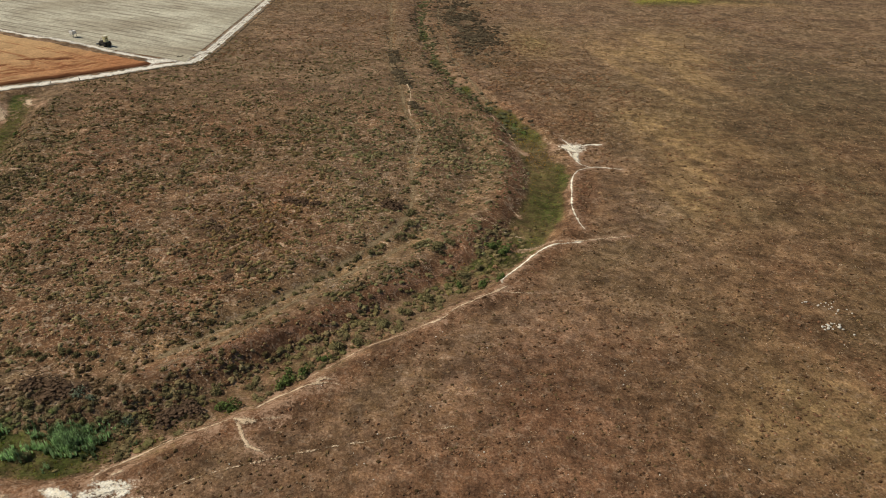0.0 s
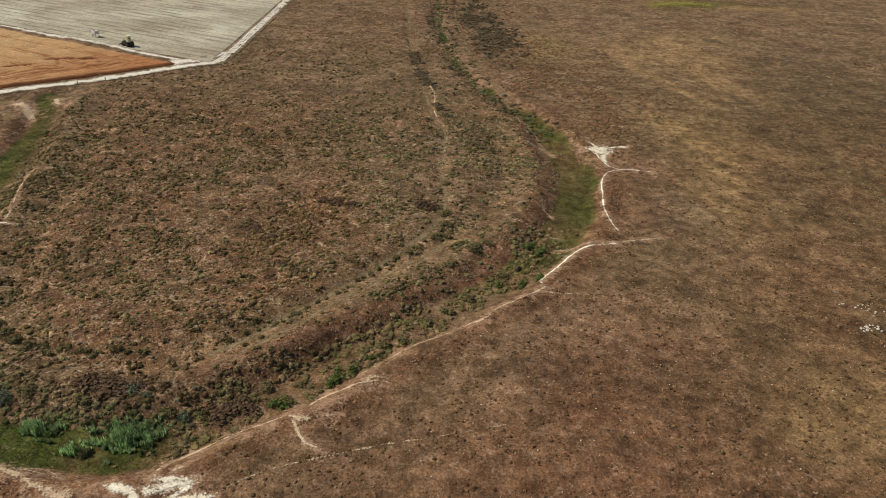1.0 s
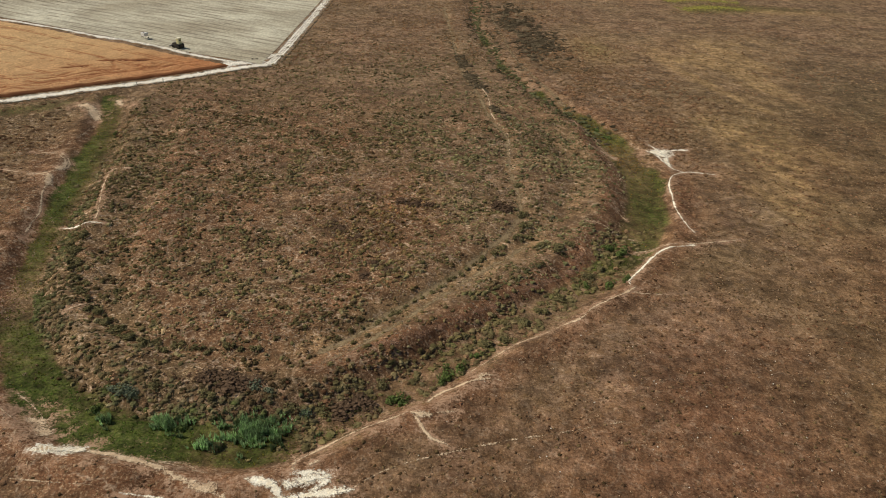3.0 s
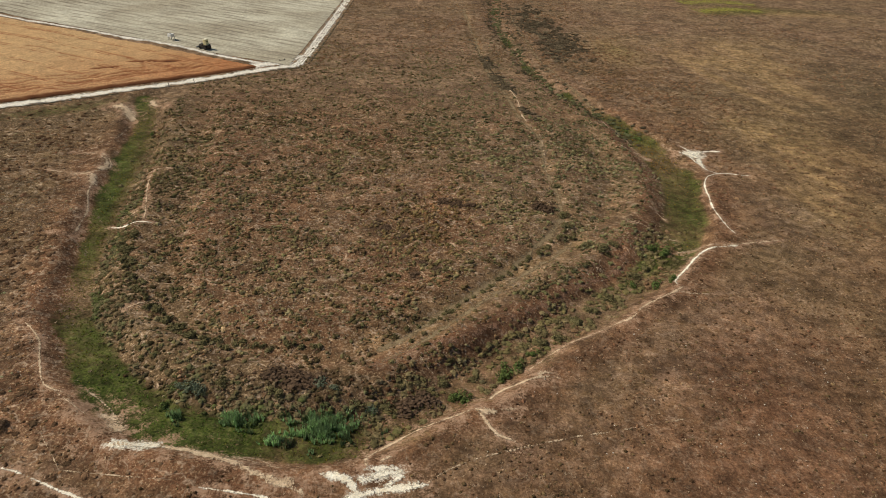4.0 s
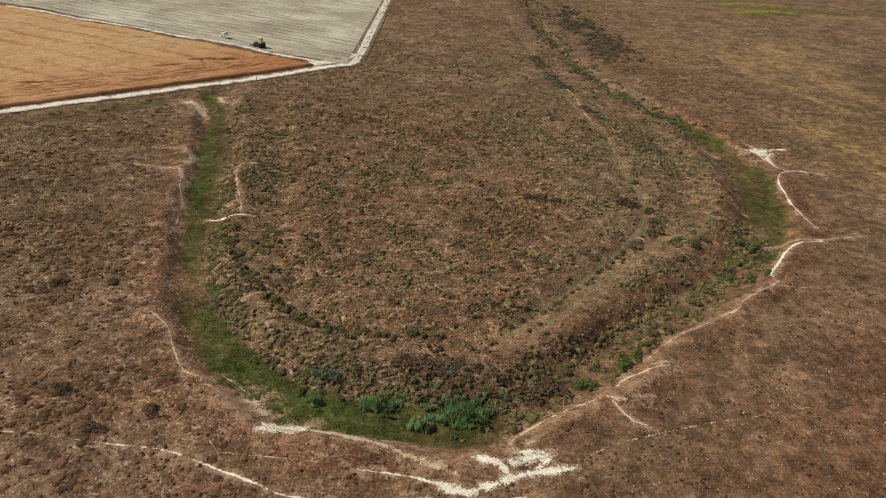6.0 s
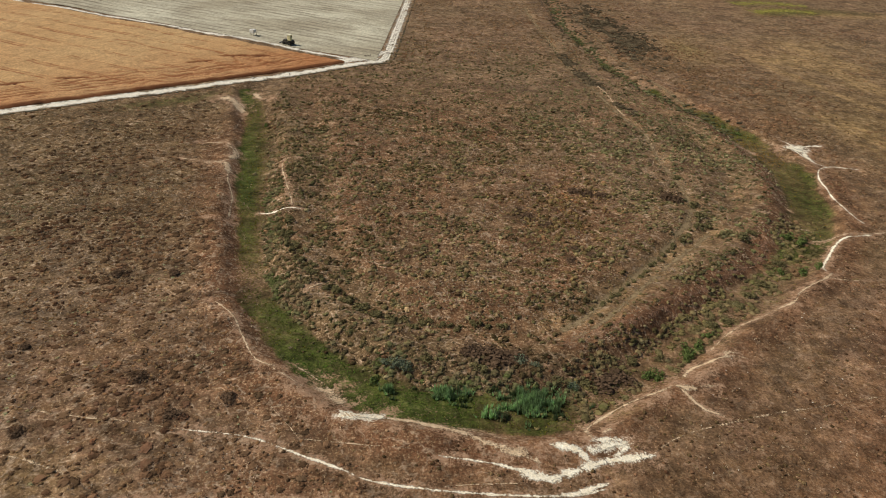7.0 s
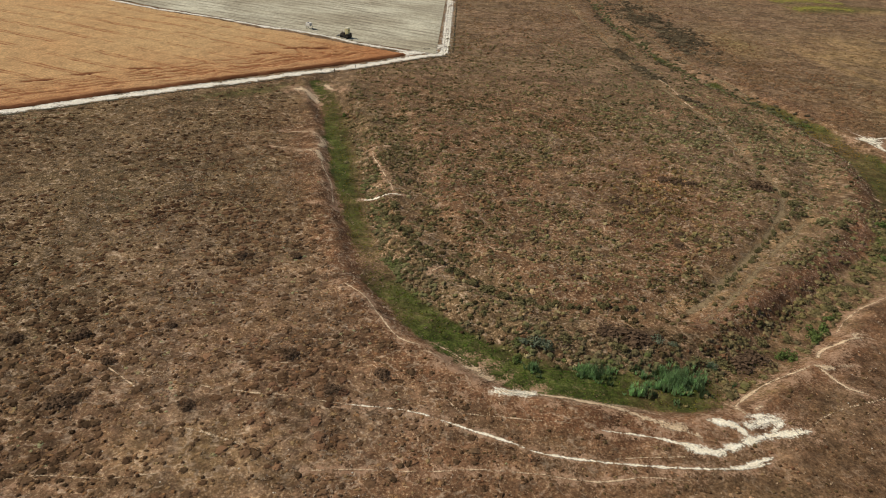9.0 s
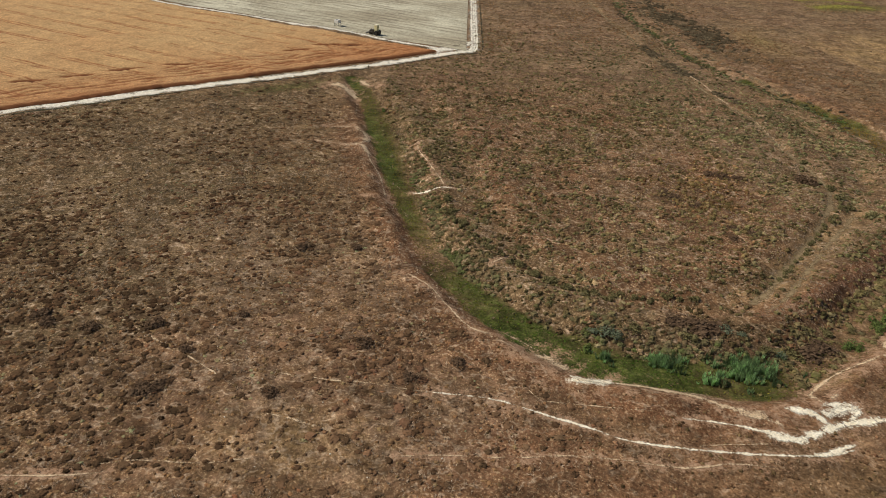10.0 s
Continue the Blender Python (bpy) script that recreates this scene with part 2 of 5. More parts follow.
# ---- materials ----
class Nodes:
    """A short way to write node trees."""

    def __init__(self, name):
        self.mat = bpy.data.materials.new(name)
        self.mat.use_nodes = True
        self.tree = self.mat.node_tree
        self.bsdf = self.tree.nodes["Principled BSDF"]
        self.bsdf.inputs["Specular IOR Level"].default_value = 0.2

    def put(self, socket, value):
        if isinstance(value, bpy.types.NodeSocket):
            self.tree.links.new(value, socket)
        elif isinstance(value, tuple) and len(value) == 3 and socket.type == "RGBA":
            socket.default_value = (*value, 1)
        else:
            socket.default_value = value

    def place(self):
        return self.tree.nodes.new("ShaderNodeNewGeometry").outputs["Position"]

    def noise(self, scale, detail=2.0, rough=0.5, at=None, stretch=None, lift=0.0):
        n = self.tree.nodes.new("ShaderNodeTexNoise")
        n.inputs["Scale"].default_value, n.inputs["Detail"].default_value, n.inputs["Roughness"].default_value = scale, detail, rough
        at = at or self.place()
        if stretch or lift:
            m = self.tree.nodes.new("ShaderNodeMapping")
            m.inputs["Scale"].default_value = stretch or (1, 1, 1)
            m.inputs["Location"].default_value = (lift, lift, 0)
            self.tree.links.new(at, m.inputs["Vector"])
            at = m.outputs[0]
        self.tree.links.new(at, n.inputs["Vector"])
        return n.outputs["Fac"]

    def span(self, value, a, b, c=0.0, d=1.0):
        n = self.tree.nodes.new("ShaderNodeMapRange")
        for key, v in zip(("Value", "From Min", "From Max", "To Min", "To Max"), (value, a, b, c, d)):
            self.put(n.inputs[key], v)
        return n.outputs[0]

    def sum(self, op, a, b=0.0):
        n = self.tree.nodes.new("ShaderNodeMath")
        n.operation = op
        self.put(n.inputs[0], a)
        self.put(n.inputs[1], b)
        return n.outputs[0]

    def mix(self, fac, a, b, how="MIX"):
        n = self.tree.nodes.new("ShaderNodeMix")
        n.data_type, n.blend_type = "RGBA", how
        self.put(n.inputs[0], fac)
        self.put(n.inputs[6], a)
        self.put(n.inputs[7], b)
        return n.outputs[2]

    def attr(self, name, which="Color"):
        n = self.tree.nodes.new("ShaderNodeAttribute")
        n.attribute_name = name
        return n.outputs[which]

    def split(self, colour):
        n = self.tree.nodes.new("ShaderNodeSeparateColor")
        self.tree.links.new(colour, n.inputs[0])
        return n.outputs

    def bump(self, height, metres, strength=1.0):
        n = self.tree.nodes.new("ShaderNodeBump")
        n.inputs["Distance"].default_value, n.inputs["Strength"].default_value = metres, strength
        self.tree.links.new(height, n.inputs["Height"])
        self.tree.links.new(n.outputs[0], self.bsdf.inputs["Normal"])

    def done(self, colour, rough=0.9, metal=0.0):
        self.put(self.bsdf.inputs["Base Color"], colour)
        self.put(self.bsdf.inputs["Roughness"], rough)
        self.put(self.bsdf.inputs["Metallic"], metal)
        return self.mat


def soil_colour(n):
    """Dry steppe: brown soil and straw with green, red and yellow growth, dark scrub and darker areas by the cover laid
    on the ground.
    """
    zone = n.attr("cover")
    z = n.split(zone)
    dark = n.attr("cover", "Alpha")
    broad, mid, fine, tuft = n.noise(0.035, 3), n.noise(0.22, 4, 0.6), n.noise(2.6, 4, 0.7), n.noise(0.85, 4, 0.7)
    c = n.mix(n.span(mid, 0.33, 0.67), (0.108, 0.058, 0.030), (0.215, 0.130, 0.068))
    c = n.mix(n.span(broad, 0.38, 0.62, 0, 0.6), c, (0.150, 0.105, 0.050))
    c = n.mix(n.sum("MULTIPLY", n.attr("pale", "Fac"), n.span(n.noise(0.5, 5, 0.7, lift=19.0), 0.38, 0.60)), c, (0.310, 0.212, 0.148))
    c = n.mix(n.sum("MULTIPLY", z[1], n.span(mid, 0.2, 0.8, 0.6, 1.0)), c, (0.170, 0.078, 0.040))
    c = n.mix(n.sum("MULTIPLY", z[2], n.span(tuft, 0.3, 0.7, 0.35, 1.0)), c, (0.350, 0.230, 0.102))
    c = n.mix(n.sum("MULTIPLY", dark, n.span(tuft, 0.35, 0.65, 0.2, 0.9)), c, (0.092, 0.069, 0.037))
    grass = n.mix(n.span(tuft, 0.35, 0.65), (0.036, 0.056, 0.012), (0.088, 0.102, 0.024))
    c = n.mix(n.span(n.sum("ADD", z[0], n.span(tuft, 0.2, 0.8, -0.3, 0.3)), 0.2, 0.85), c, grass)
    bare = n.split(n.attr("bare"))
    straw = n.sum("MULTIPLY", n.span(n.noise(2.2, 4, 0.75, lift=31.0), 0.53, 0.63, 0, 0.85), bare[2])
    c = n.mix(n.sum("MULTIPLY", straw, n.span(z[0], 0.1, 0.5, 1, 0.15)), c, (0.44, 0.31, 0.185))
    web = n.span(n.sum("ABSOLUTE", n.sum("SUBTRACT", n.noise(0.24, 3, 0.55, lift=71.0), 0.5)), 0.0, 0.035, 0.95, 0.0)
    web = n.sum("MULTIPLY", n.sum("MULTIPLY", web, bare[2]), n.span(n.noise(0.8, 3, 0.6, lift=13.0), 0.42, 0.6))
    c = n.mix(n.sum("MULTIPLY", web, n.span(z[0], 0.1, 0.5, 1, 0.1)), c, (0.43, 0.32, 0.22))
    clods = n.span(n.noise(1.8, 5, 0.75, lift=7.0), 0.49, 0.62, 0, 0.55)
    c = n.mix(clods, c, n.mix(1.0, c, (0.36, 0.32, 0.30), "MULTIPLY"))
    patch = n.span(n.noise(0.10, 6, 0.7, lift=57.0, stretch=(1, 1.3, 1)), 0.36, 0.64, 0.66, 1.30)
    c = n.mix(1.0, c, patch, "MULTIPLY")
    c = n.mix(1.0, c, n.span(n.noise(0.42, 4, 0.6, lift=83.0), 0.34, 0.66, 0.62, 1.38), "MULTIPLY")
    c = n.mix(1.0, c, n.span(fine, 0.36, 0.64, 0.66, 1.32), "MULTIPLY")
    rag = n.sum("ADD", n.span(n.noise(0.45, 4, 0.7), 0.36, 0.64, -0.6, 0.6), n.span(n.noise(2.6, 4, 0.75, lift=5.0), 0.36, 0.64, -0.55, 0.55))
    sandy = n.mix(n.span(n.noise(1.1, 4, 0.65, lift=3.0), 0.3, 0.7), (0.27, 0.150, 0.088), (0.48, 0.325, 0.215))
    c = n.mix(n.span(n.sum("ADD", bare[1], n.sum("MULTIPLY", rag, 1.4)), 0.0, 0.9, 0, 0.9), c, sandy)
    chalk = n.mix(n.span(n.noise(1.1, 4, 0.65, lift=3.0), 0.3, 0.7), (0.74, 0.66, 0.50), (0.93, 0.89, 0.77))
    c = n.mix(n.span(n.sum("ADD", bare[0], rag), -0.05, 0.6), c, chalk)
    return c, n.sum("ADD", fine, n.sum("MULTIPLY", tuft, 2.0))


def soil_material():
    n = Nodes("dry_steppe_soil")
    colour, height = soil_colour(n)
    n.bump(height, 0.12, 0.9)
    n.bsdf.inputs["Specular IOR Level"].default_value = 0.08
    return n.done(colour, 1.0)


def sand_material(name, sand, pale, ragged=1.0):
    """Bare sandy earth that breaks up and thins out towards the edge of its patch."""
    n = Nodes(name)
    edge, power = n.attr("edge", "Fac"), n.attr("power", "Fac")
    fine = n.noise(2.6, 4, 0.75, lift=5.0)
    rag = n.sum("ADD", n.span(n.noise(0.45, 4, 0.7), 0.36, 0.64, -0.6, 0.6), n.span(fine, 0.36, 0.64, -0.55, 0.55))
    rag = n.sum("MULTIPLY", rag, ragged)
    mask = n.sum("MULTIPLY", n.span(n.sum("ADD", n.sum("SUBTRACT", power, edge), rag), -0.05, 0.75), n.span(edge, 1.3, 2.1, 1.0, 0.0))
    mask = n.sum("MULTIPLY", mask, n.span(power, 0.0, 0.25))
    bare = n.mix(n.span(n.noise(1.1, 4, 0.65, lift=3.0), 0.3, 0.7), sand, pale)
    bare = n.mix(1.0, bare, n.span(n.noise(4.0, 4, 0.7), 0.3, 0.7, 0.7, 1.25), "MULTIPLY")
    n.bump(fine, 0.08, 0.6)
    n.put(n.bsdf.inputs["Alpha"], mask)
    return n.done(bare, 0.95)


def tint_material(name, through=0.18, spread=0.2):
    """Thin foliage that takes each plant's own tint and lets some light through."""
    n = Nodes(name)
    c = n.mix(1.0, n.attr("tint"), n.span(n.noise(3.0, 3, 0.7), 0.3, 0.7, 1 - spread, 1 + spread), "MULTIPLY")
    front, back, both = (n.tree.nodes.new("ShaderNode" + kind) for kind in ("BsdfDiffuse", "BsdfTranslucent", "MixShader"))
    n.put(front.inputs["Color"], c)
    n.put(back.inputs["Color"], c)
    both.inputs[0].default_value = through
    n.tree.links.new(front.outputs[0], both.inputs[1])
    n.tree.links.new(back.outputs[0], both.inputs[2])
    n.tree.links.new(both.outputs[0], n.tree.nodes["Material Output"].inputs["Surface"])
    n.tree.nodes.remove(n.bsdf)
    return n.mat


SOIL = soil_material()
PALE_SAND = sand_material("pale_bare_sand", (0.50, 0.35, 0.215), (0.69, 0.54, 0.365))
WHITE_SAND = sand_material("white_chalky_sand", (0.76, 0.66, 0.48), (0.93, 0.88, 0.74))
CHALK_ROAD = sand_material("white_chalk_road", (0.64, 0.585, 0.475), (0.86, 0.82, 0.72), 0.75)
# dark weedy earth of old ditches, and painted shade beside the roads
DARK_EARTH_AND_SHADE = sand_material("grassy_earth_and_shade", (0.035, 0.034, 0.018), (0.07, 0.062, 0.035))
RED_EARTH = sand_material("reddish_bare_earth", (0.215, 0.110, 0.064), (0.33, 0.195, 0.122))
FOLIAGE = tint_material("scrub_foliage")
REED = tint_material("reed_blades", 0.5, 0.35)


# ---- meshes ----
def mesh_of(name, verts, faces, material, floats=None, colours=None, flat=False):
    """A mesh from arrays: verts n x 3, faces m x 3 or m x 4."""
    me = bpy.data.meshes.new(name)
    verts, faces = np.asarray(verts, np.float32), np.asarray(faces, np.int32)
    k = faces.shape[1]
    me.vertices.add(len(verts))
    me.vertices.foreach_set("co", verts.ravel())
    me.loops.add(faces.size)
    me.loops.foreach_set("vertex_index", faces.ravel())
    me.polygons.add(len(faces))
    me.polygons.foreach_set("loop_start", np.arange(0, faces.size, k, dtype=np.int32))
    for key, values in (floats or {}).items():
        me.attributes.new(key, "FLOAT", "POINT").data.foreach_set("value", np.asarray(values, np.float32).ravel())
    for key, values in (colours or {}).items():
        me.attributes.new(key, "FLOAT_COLOR", "POINT").data.foreach_set("color", np.asarray(values, np.float32).ravel())
    me.update(calc_edges=True)
    me.validate()
    me.polygons.foreach_set("use_smooth", np.full(len(faces), not flat))
    me.materials.append(material)
    return me


def grid_faces(nx, ny):
    i = np.arange(nx * ny).reshape(ny, nx)
    return np.stack([i[:-1, :-1].ravel(), i[:-1, 1:].ravel(), i[1:, 1:].ravel(), i[1:, :-1].ravel()], 1)


def thing(name, label, category, at, group="", turn=0.0):
    ob = new(name)
    ob.matrix_world = pose(*at, rz=turn)
    return tagged(ob, label, category, group)


def part(name, bm, material, parent, label=""):
    """Links a bmesh as one mesh under a thing or a part."""
    me = bpy.data.meshes.new(name)
    bm.to_mesh(me)
    bm.free()
    me.materials.append(material)
    ob = new(name, me)
    ob.parent = parent
    if label:
        ob["label"] = label
    return ob



# ---- footpaths and bare banks ----
PATHS = [
    # west arm of the moat
    ([(-93.8, 181), (-89, 180), (-84, 178.5), (-81, 174), (-81, 169.5), (-83, 166.3), (-88, 165)], 0.8, 0.95),
    ([(-95, 167.5), (-88.7, 166), (-84, 165.3), (-80.6, 162), (-78.6, 155), (-75.6, 147.5), (-74, 140), (-73.3, 135.8)], 0.7, 0.85),
    ([(-94.2, 182), (-89.2, 185.6), (-86.9, 192), (-87.4, 199)], 0.4, 0.6),
    ([(-67.2, 168.2), (-65.8, 161.3), (-62.6, 151.6), (-60.2, 144.3), (-59.4, 141)], 0.6, 0.88),
    ([(-67.6, 140.6), (-63, 139.9), (-60, 139.7), (-57, 139.8)], 0.6, 1.0),
    ([(-69, 167.2), (-65.6, 169.2), (-62, 170)], 0.5, 0.9),
    ([(-62, 169.6), (-50, 170.6), (-40, 171.4)], 0.35, 0.5),
    ([(-66.9, 101.8), (-63.8, 99.2), (-61, 96), (-58.3, 90.9), (-55.4, 85.9), (-53.1, 84.1), (-50.6, 83.4)], 0.6, 0.9),
    ([(-53, 84.1), (-48.5, 81), (-44.5, 78.6)], 0.45, 0.6),
    ([(-48.5, 85.6), (-45.6, 83.7), (-42.5, 81.2), (-39.9, 78.1), (-38.8, 75.7)], 0.7, 0.7),
    ([(-51.6, 77.4), (-49.4, 73.9), (-46, 70.1), (-43.9, 67.5)], 0.35, 0.4),
    ([(-114.4, 49.6), (-110.3, 49.8), (-106.3, 50.1), (-102, 51)], 0.35, 0.9),
    ([(-115.3, 84.4), (-105.6, 78.2), (-98.3, 73.8), (-92.1, 69.1)], 0.6, 0.6),
    ([(-85.6, 62.7), (-79.8, 61.5), (-73.4, 59.4)], 0.8, 0.6),
    ([(-103.5, 52.1), (-98.3, 53.1), (-91.1, 53.1), (-82.9, 54.6)], 0.45, 0.6),
    # south of the moat
    ([(-95, 73.5), (-87, 71.7), (-78.4, 70.4), (-71.5, 70), (-66, 69.4), (-60.5, 68.8)], 0.45, (0.3, 0.6, 0.6)),
    ([(-62, 68.9), (-55, 68.4), (-49.4, 67.2), (-43.5, 64.8), (-37.5, 62.5), (-33, 60.6), (-26, 59.6), (-18, 59.2), (-10, 59.1), (-5, 59.6), (0, 60.9)], 0.6, (0.5, 0.95, 1.0)),
    ([(-65.4, 56), (-57.8, 56.7), (-50, 56.7), (-42.2, 57.3), (-34.6, 56.8), (-27, 55.9), (-22.2, 56.5), (-18.8, 57.1), (-11, 56.8)], 0.42, (0.4, 0.8, 0.9)),
    ([(-43.6, 67.8), (-39.4, 67.4), (-34.4, 67), (-26.9, 66.5)], 0.35, 0.6),
    ([(-22, 71.7), (-17.7, 71.3), (-14.2, 70.2), (-10.8, 69.5)], 0.5, 0.7),
    ([(-24, 65.6), (-19.2, 65.1), (-15.1, 64.5), (-12.3, 63.6), (-10.4, 62.6)], 0.6, (0.35, 0.8, 1.0)),
    ([(-23.1, 60.1), (-19.5, 60.6), (-11.5, 61.3)], 0.4, 0.6),
    ([(-22.5, 72), (-20.3, 71.9), (-17.2, 72.2), (-14.3, 70.7)], 0.5, (0.9, 0.8, 0.5)),
    ([(7.6, 67), (13.3, 71.2), (21.6, 74.4), (30.5, 77.2), (40.6, 79.9), (52, 83)], 0.8, (0.5, 0.32, 0.2)),
    # south-east bank
    ([(-1, 72.6), (0.4, 74.3), (3.2, 76.8), (7, 79.2), (11.8, 80.9), (15.9, 82.7)], 1.0, 0.93),
    ([(15.9, 82.9), (17.3, 81), (18.5, 78.7), (19.6, 77.3), (21.7, 76.4), (22.8, 75.4)], 0.7, 0.9),
    ([(18.4, 84.6), (19.5, 87.6), (21.9, 89.4), (25.1, 90.1), (28.5, 91.4), (31.8, 91.2)], 0.95, 0.93),
    ([(26, 94), (28.8, 97.3), (31.6, 100.2), (35.6, 102.9), (40.9, 106), (44.9, 108.2), (48.6, 110.2), (51.6, 114), (54.9, 116.9), (59.8, 120), (62.8, 122.6)], 0.85, (0.55, 0.75, 0.92)),
    ([(60.1, 120.9), (63.5, 120.1), (68.5, 120.4)], 0.45, 0.8),
    ([(61.3, 122.4), (61.8, 125.1), (65.6, 130.2), (69.8, 135.6), (74, 139.1), (82, 141.7)], 0.85, 1.0),
    # east arm
    ([(66, 139.4), (71.1, 140.4), (79.3, 141.7), (85.6, 143.4), (94, 145.6)], 0.5, 0.85),
    ([(83.4, 147.6), (82.4, 152.2), (82.1, 158.4), (83.4, 167), (85.1, 176.3), (88.2, 181.8), (93.2, 184.8), (101, 184)], 0.6, 1.0),
    ([(87, 196.5), (87.9, 190.9), (89, 186.5), (92, 184.6)], 0.8, 1.0),
    ([(64.5, 233.6), (67.6, 222.5), (70.6, 212.2), (72.1, 199)], 0.5, 0.8),
    ([(66, 202.5), (69, 200.5), (71.1, 198.6), (74.2, 195.5)], 1.0, 0.65),
    ([(56, 150.6), (60.7, 148.6), (64.3, 146.6), (68.5, 144.6)], 0.4, 0.8),
    ([(64.5, 161), (68.6, 155.2)], 0.5, 0.7),
    # over the mound
    ([(36, 258), (38, 246), (38, 229.7), (39, 221.2)], 0.6, 0.8),
    ([(39, 221.2), (42, 210.9), (42, 201), (41.1, 187.4), (40.4, 178)], 0.8, 0.35),
    ([(-13, 188.6), (0.8, 189.7), (18.7, 193), (32.3, 196.6), (42.3, 202.5)], 0.6, (0.3, 0.45, 0.75)),
    ([(6.1, 95.9), (7.9, 93.1), (9.8, 91.7)], 0.35, 0.8),
    ([(-50.2, 106), (-48.3, 107.1), (-46.8, 109)], 0.5, 0.9),
]
BANKS = [
    ([(-98.5, 218.5), (-95, 217.5), (-91.5, 214), (-89.3, 209)], 3.2, "pale", 1.1),
    ([(-88.6, 228), (-85.5, 223.4), (-82.5, 222)], 4.0, "red", 0.85),
    ([(-89.6, 228), (-87.8, 225), (-86, 222.4)], 2.2, "pale", 1.0),
    ([(-82.4, 166), (-80.6, 162.5), (-79.4, 159)], 2.0, "pale", 0.9),
    ([(-85.2, 178), (-82.5, 175.3), (-81.2, 171), (-82, 168)], 1.5, "pale", 0.9),
    ([(-78.5, 134.6), (-75, 134.2), (-71.6, 134)], 2.2, "red", 0.8),
    ([(-46.5, 79.6), (-42.5, 78), (-39.6, 75.6)], 4.5, "red", 0.95),
    ([(-44, 80.5), (-41.4, 79.2), (-40, 77), (-39.4, 75.2)], 3.0, "pale", 0.65),
    ([(-38.4, 72.2), (-36.1, 73.6), (-32.6, 73.7), (-28.1, 72.9), (-23.6, 71.5), (-20.1, 70.3), (-17.4, 68.8), (-14.8, 67.4), (-12.3, 66.8), (-9.4, 66.6)], 1.5, "pale", 1.0),
    ([(-38.6, 71.9), (-36.4, 73.3), (-33.6, 73.6), (-31, 73.3)], 2.4, "white", 0.9),
    ([(-14, 67.2), (-11.5, 66.3), (-9.2, 65.3), (-8.8, 64)], 1.7, "pale", 0.7),
    ([(-3, 71.3), (-0.5, 71.2), (2, 71.8), (3.2, 73.4)], 2.6, "red", 0.7),
    ([(-7.2, 68.5), (-5, 68.3), (-3.3, 67.9), (-1.9, 66.5), (-1.6, 65.2)], 1.5, "white", 1.1),
    ([(-0.8, 69.5), (1, 69.9), (2.8, 70.1), (5.2, 69.6)], 1.2, "white", 1.0),
    ([(5, 69.6), (3.6, 69.4), (1.6, 68.6), (-0.3, 67.7), (-2.4, 67.6)], 1.5, "white", 1.15),
    ([(5.4, 69.6), (4.2, 68.4), (2, 66.6)], 1.1, "white", 1.0),
    ([(-12.6, 63.8), (-10.4, 62.7), (-7.7, 62.3), (-4.6, 63.5), (-1.8, 64.9), (1.9, 66.2), (5.4, 66.8), (8.8, 67.4)], 1.5, "white", 1.1),
    ([(-8, 59.1), (-4.9, 59.8), (-2.8, 60.6), (0.8, 62)], 0.9, "white", 0.9),
    ([(1.5, 75), (6, 78), (10, 79.4), (14, 80)], 4.0, "red", 0.6),
    ([(17, 84), (20, 86), (23, 87.4)], 5.0, "red", 0.75),
    ([(-0.9, 73.7), (-0.8, 71.8), (-0.4, 70.2)], 1.2, "pale", 0.6),
    ([(3.6, 73), (2.4, 71.8), (1.1, 70.8)], 0.9, "pale", 0.6),
    ([(15.9, 82.2), (18, 82.2), (20.5, 82.7), (23.8, 83.6)], 1.3, "pale", 0.6),
    ([(19, 83.6), (20.6, 84.6), (22, 86)], 3.4, "red", 0.8),
    ([(15, 83), (18.9, 83.6), (22.8, 83.2)], 2.8, "red", 0.85),
    ([(15.6, 82.8), (18, 82.2), (20.5, 82.6)], 1.6, "pale", 0.85),
    ([(27, 90.6), (28.7, 92.4), (30.8, 91.9)], 1.2, "pale", 0.7),
    ([(33, 101.6), (40, 105.6), (46, 108.6)], 2.2, "red", 0.7),
    ([(62.6, 124.5), (66, 130), (70.5, 136), (75, 139)], 2.2, "red", 0.7),
    ([(84.6, 199.6), (87.8, 197.6), (90.2, 195.6)], 2.4, "white", 1.1),
    ([(86.6, 206), (89, 199), (89.6, 195)], 1.0, "white", 0.9),
    ([(88.6, 197.5), (93, 201.2), (99, 202.6)], 1.1, "white", 0.8),
    ([(89.8, 195.8), (88.6, 191.4), (89.4, 188)], 1.6, "white", 1.1),
    ([(69, 200), (71.6, 198.2), (74, 196)], 2.2, "red", 0.9),
    ([(-50, 108), (-47.2, 106), (-41, 101.7), (-34.8, 96.8), (-28.3, 95.2), (-23.5, 94.4), (-11.8, 92.8), (-4.8, 94.8), (-1.6, 97)], 1.0, "red", 0.35),
    ([(-6, 86), (-1, 84.6), (2, 82)], 1.4, "red", 0.7),
]
PATCHES = [((-4.6, 68.2), (2.6, 1.0), -10, 0.9), ((2.2, 68.9), (3.6, 1.5), 16, 1.45), ((-10.0, 62.8), (2.4, 1.1), -4, 1.2), ((89.0, 199.2), (4.2, 3.2), 30, 1.7),
           ((-36.0, 73.2), (4.8, 2.0), 4, 1.3), ((-1.8, 64.9), (3.5, 0.7), 24, 0.8)]


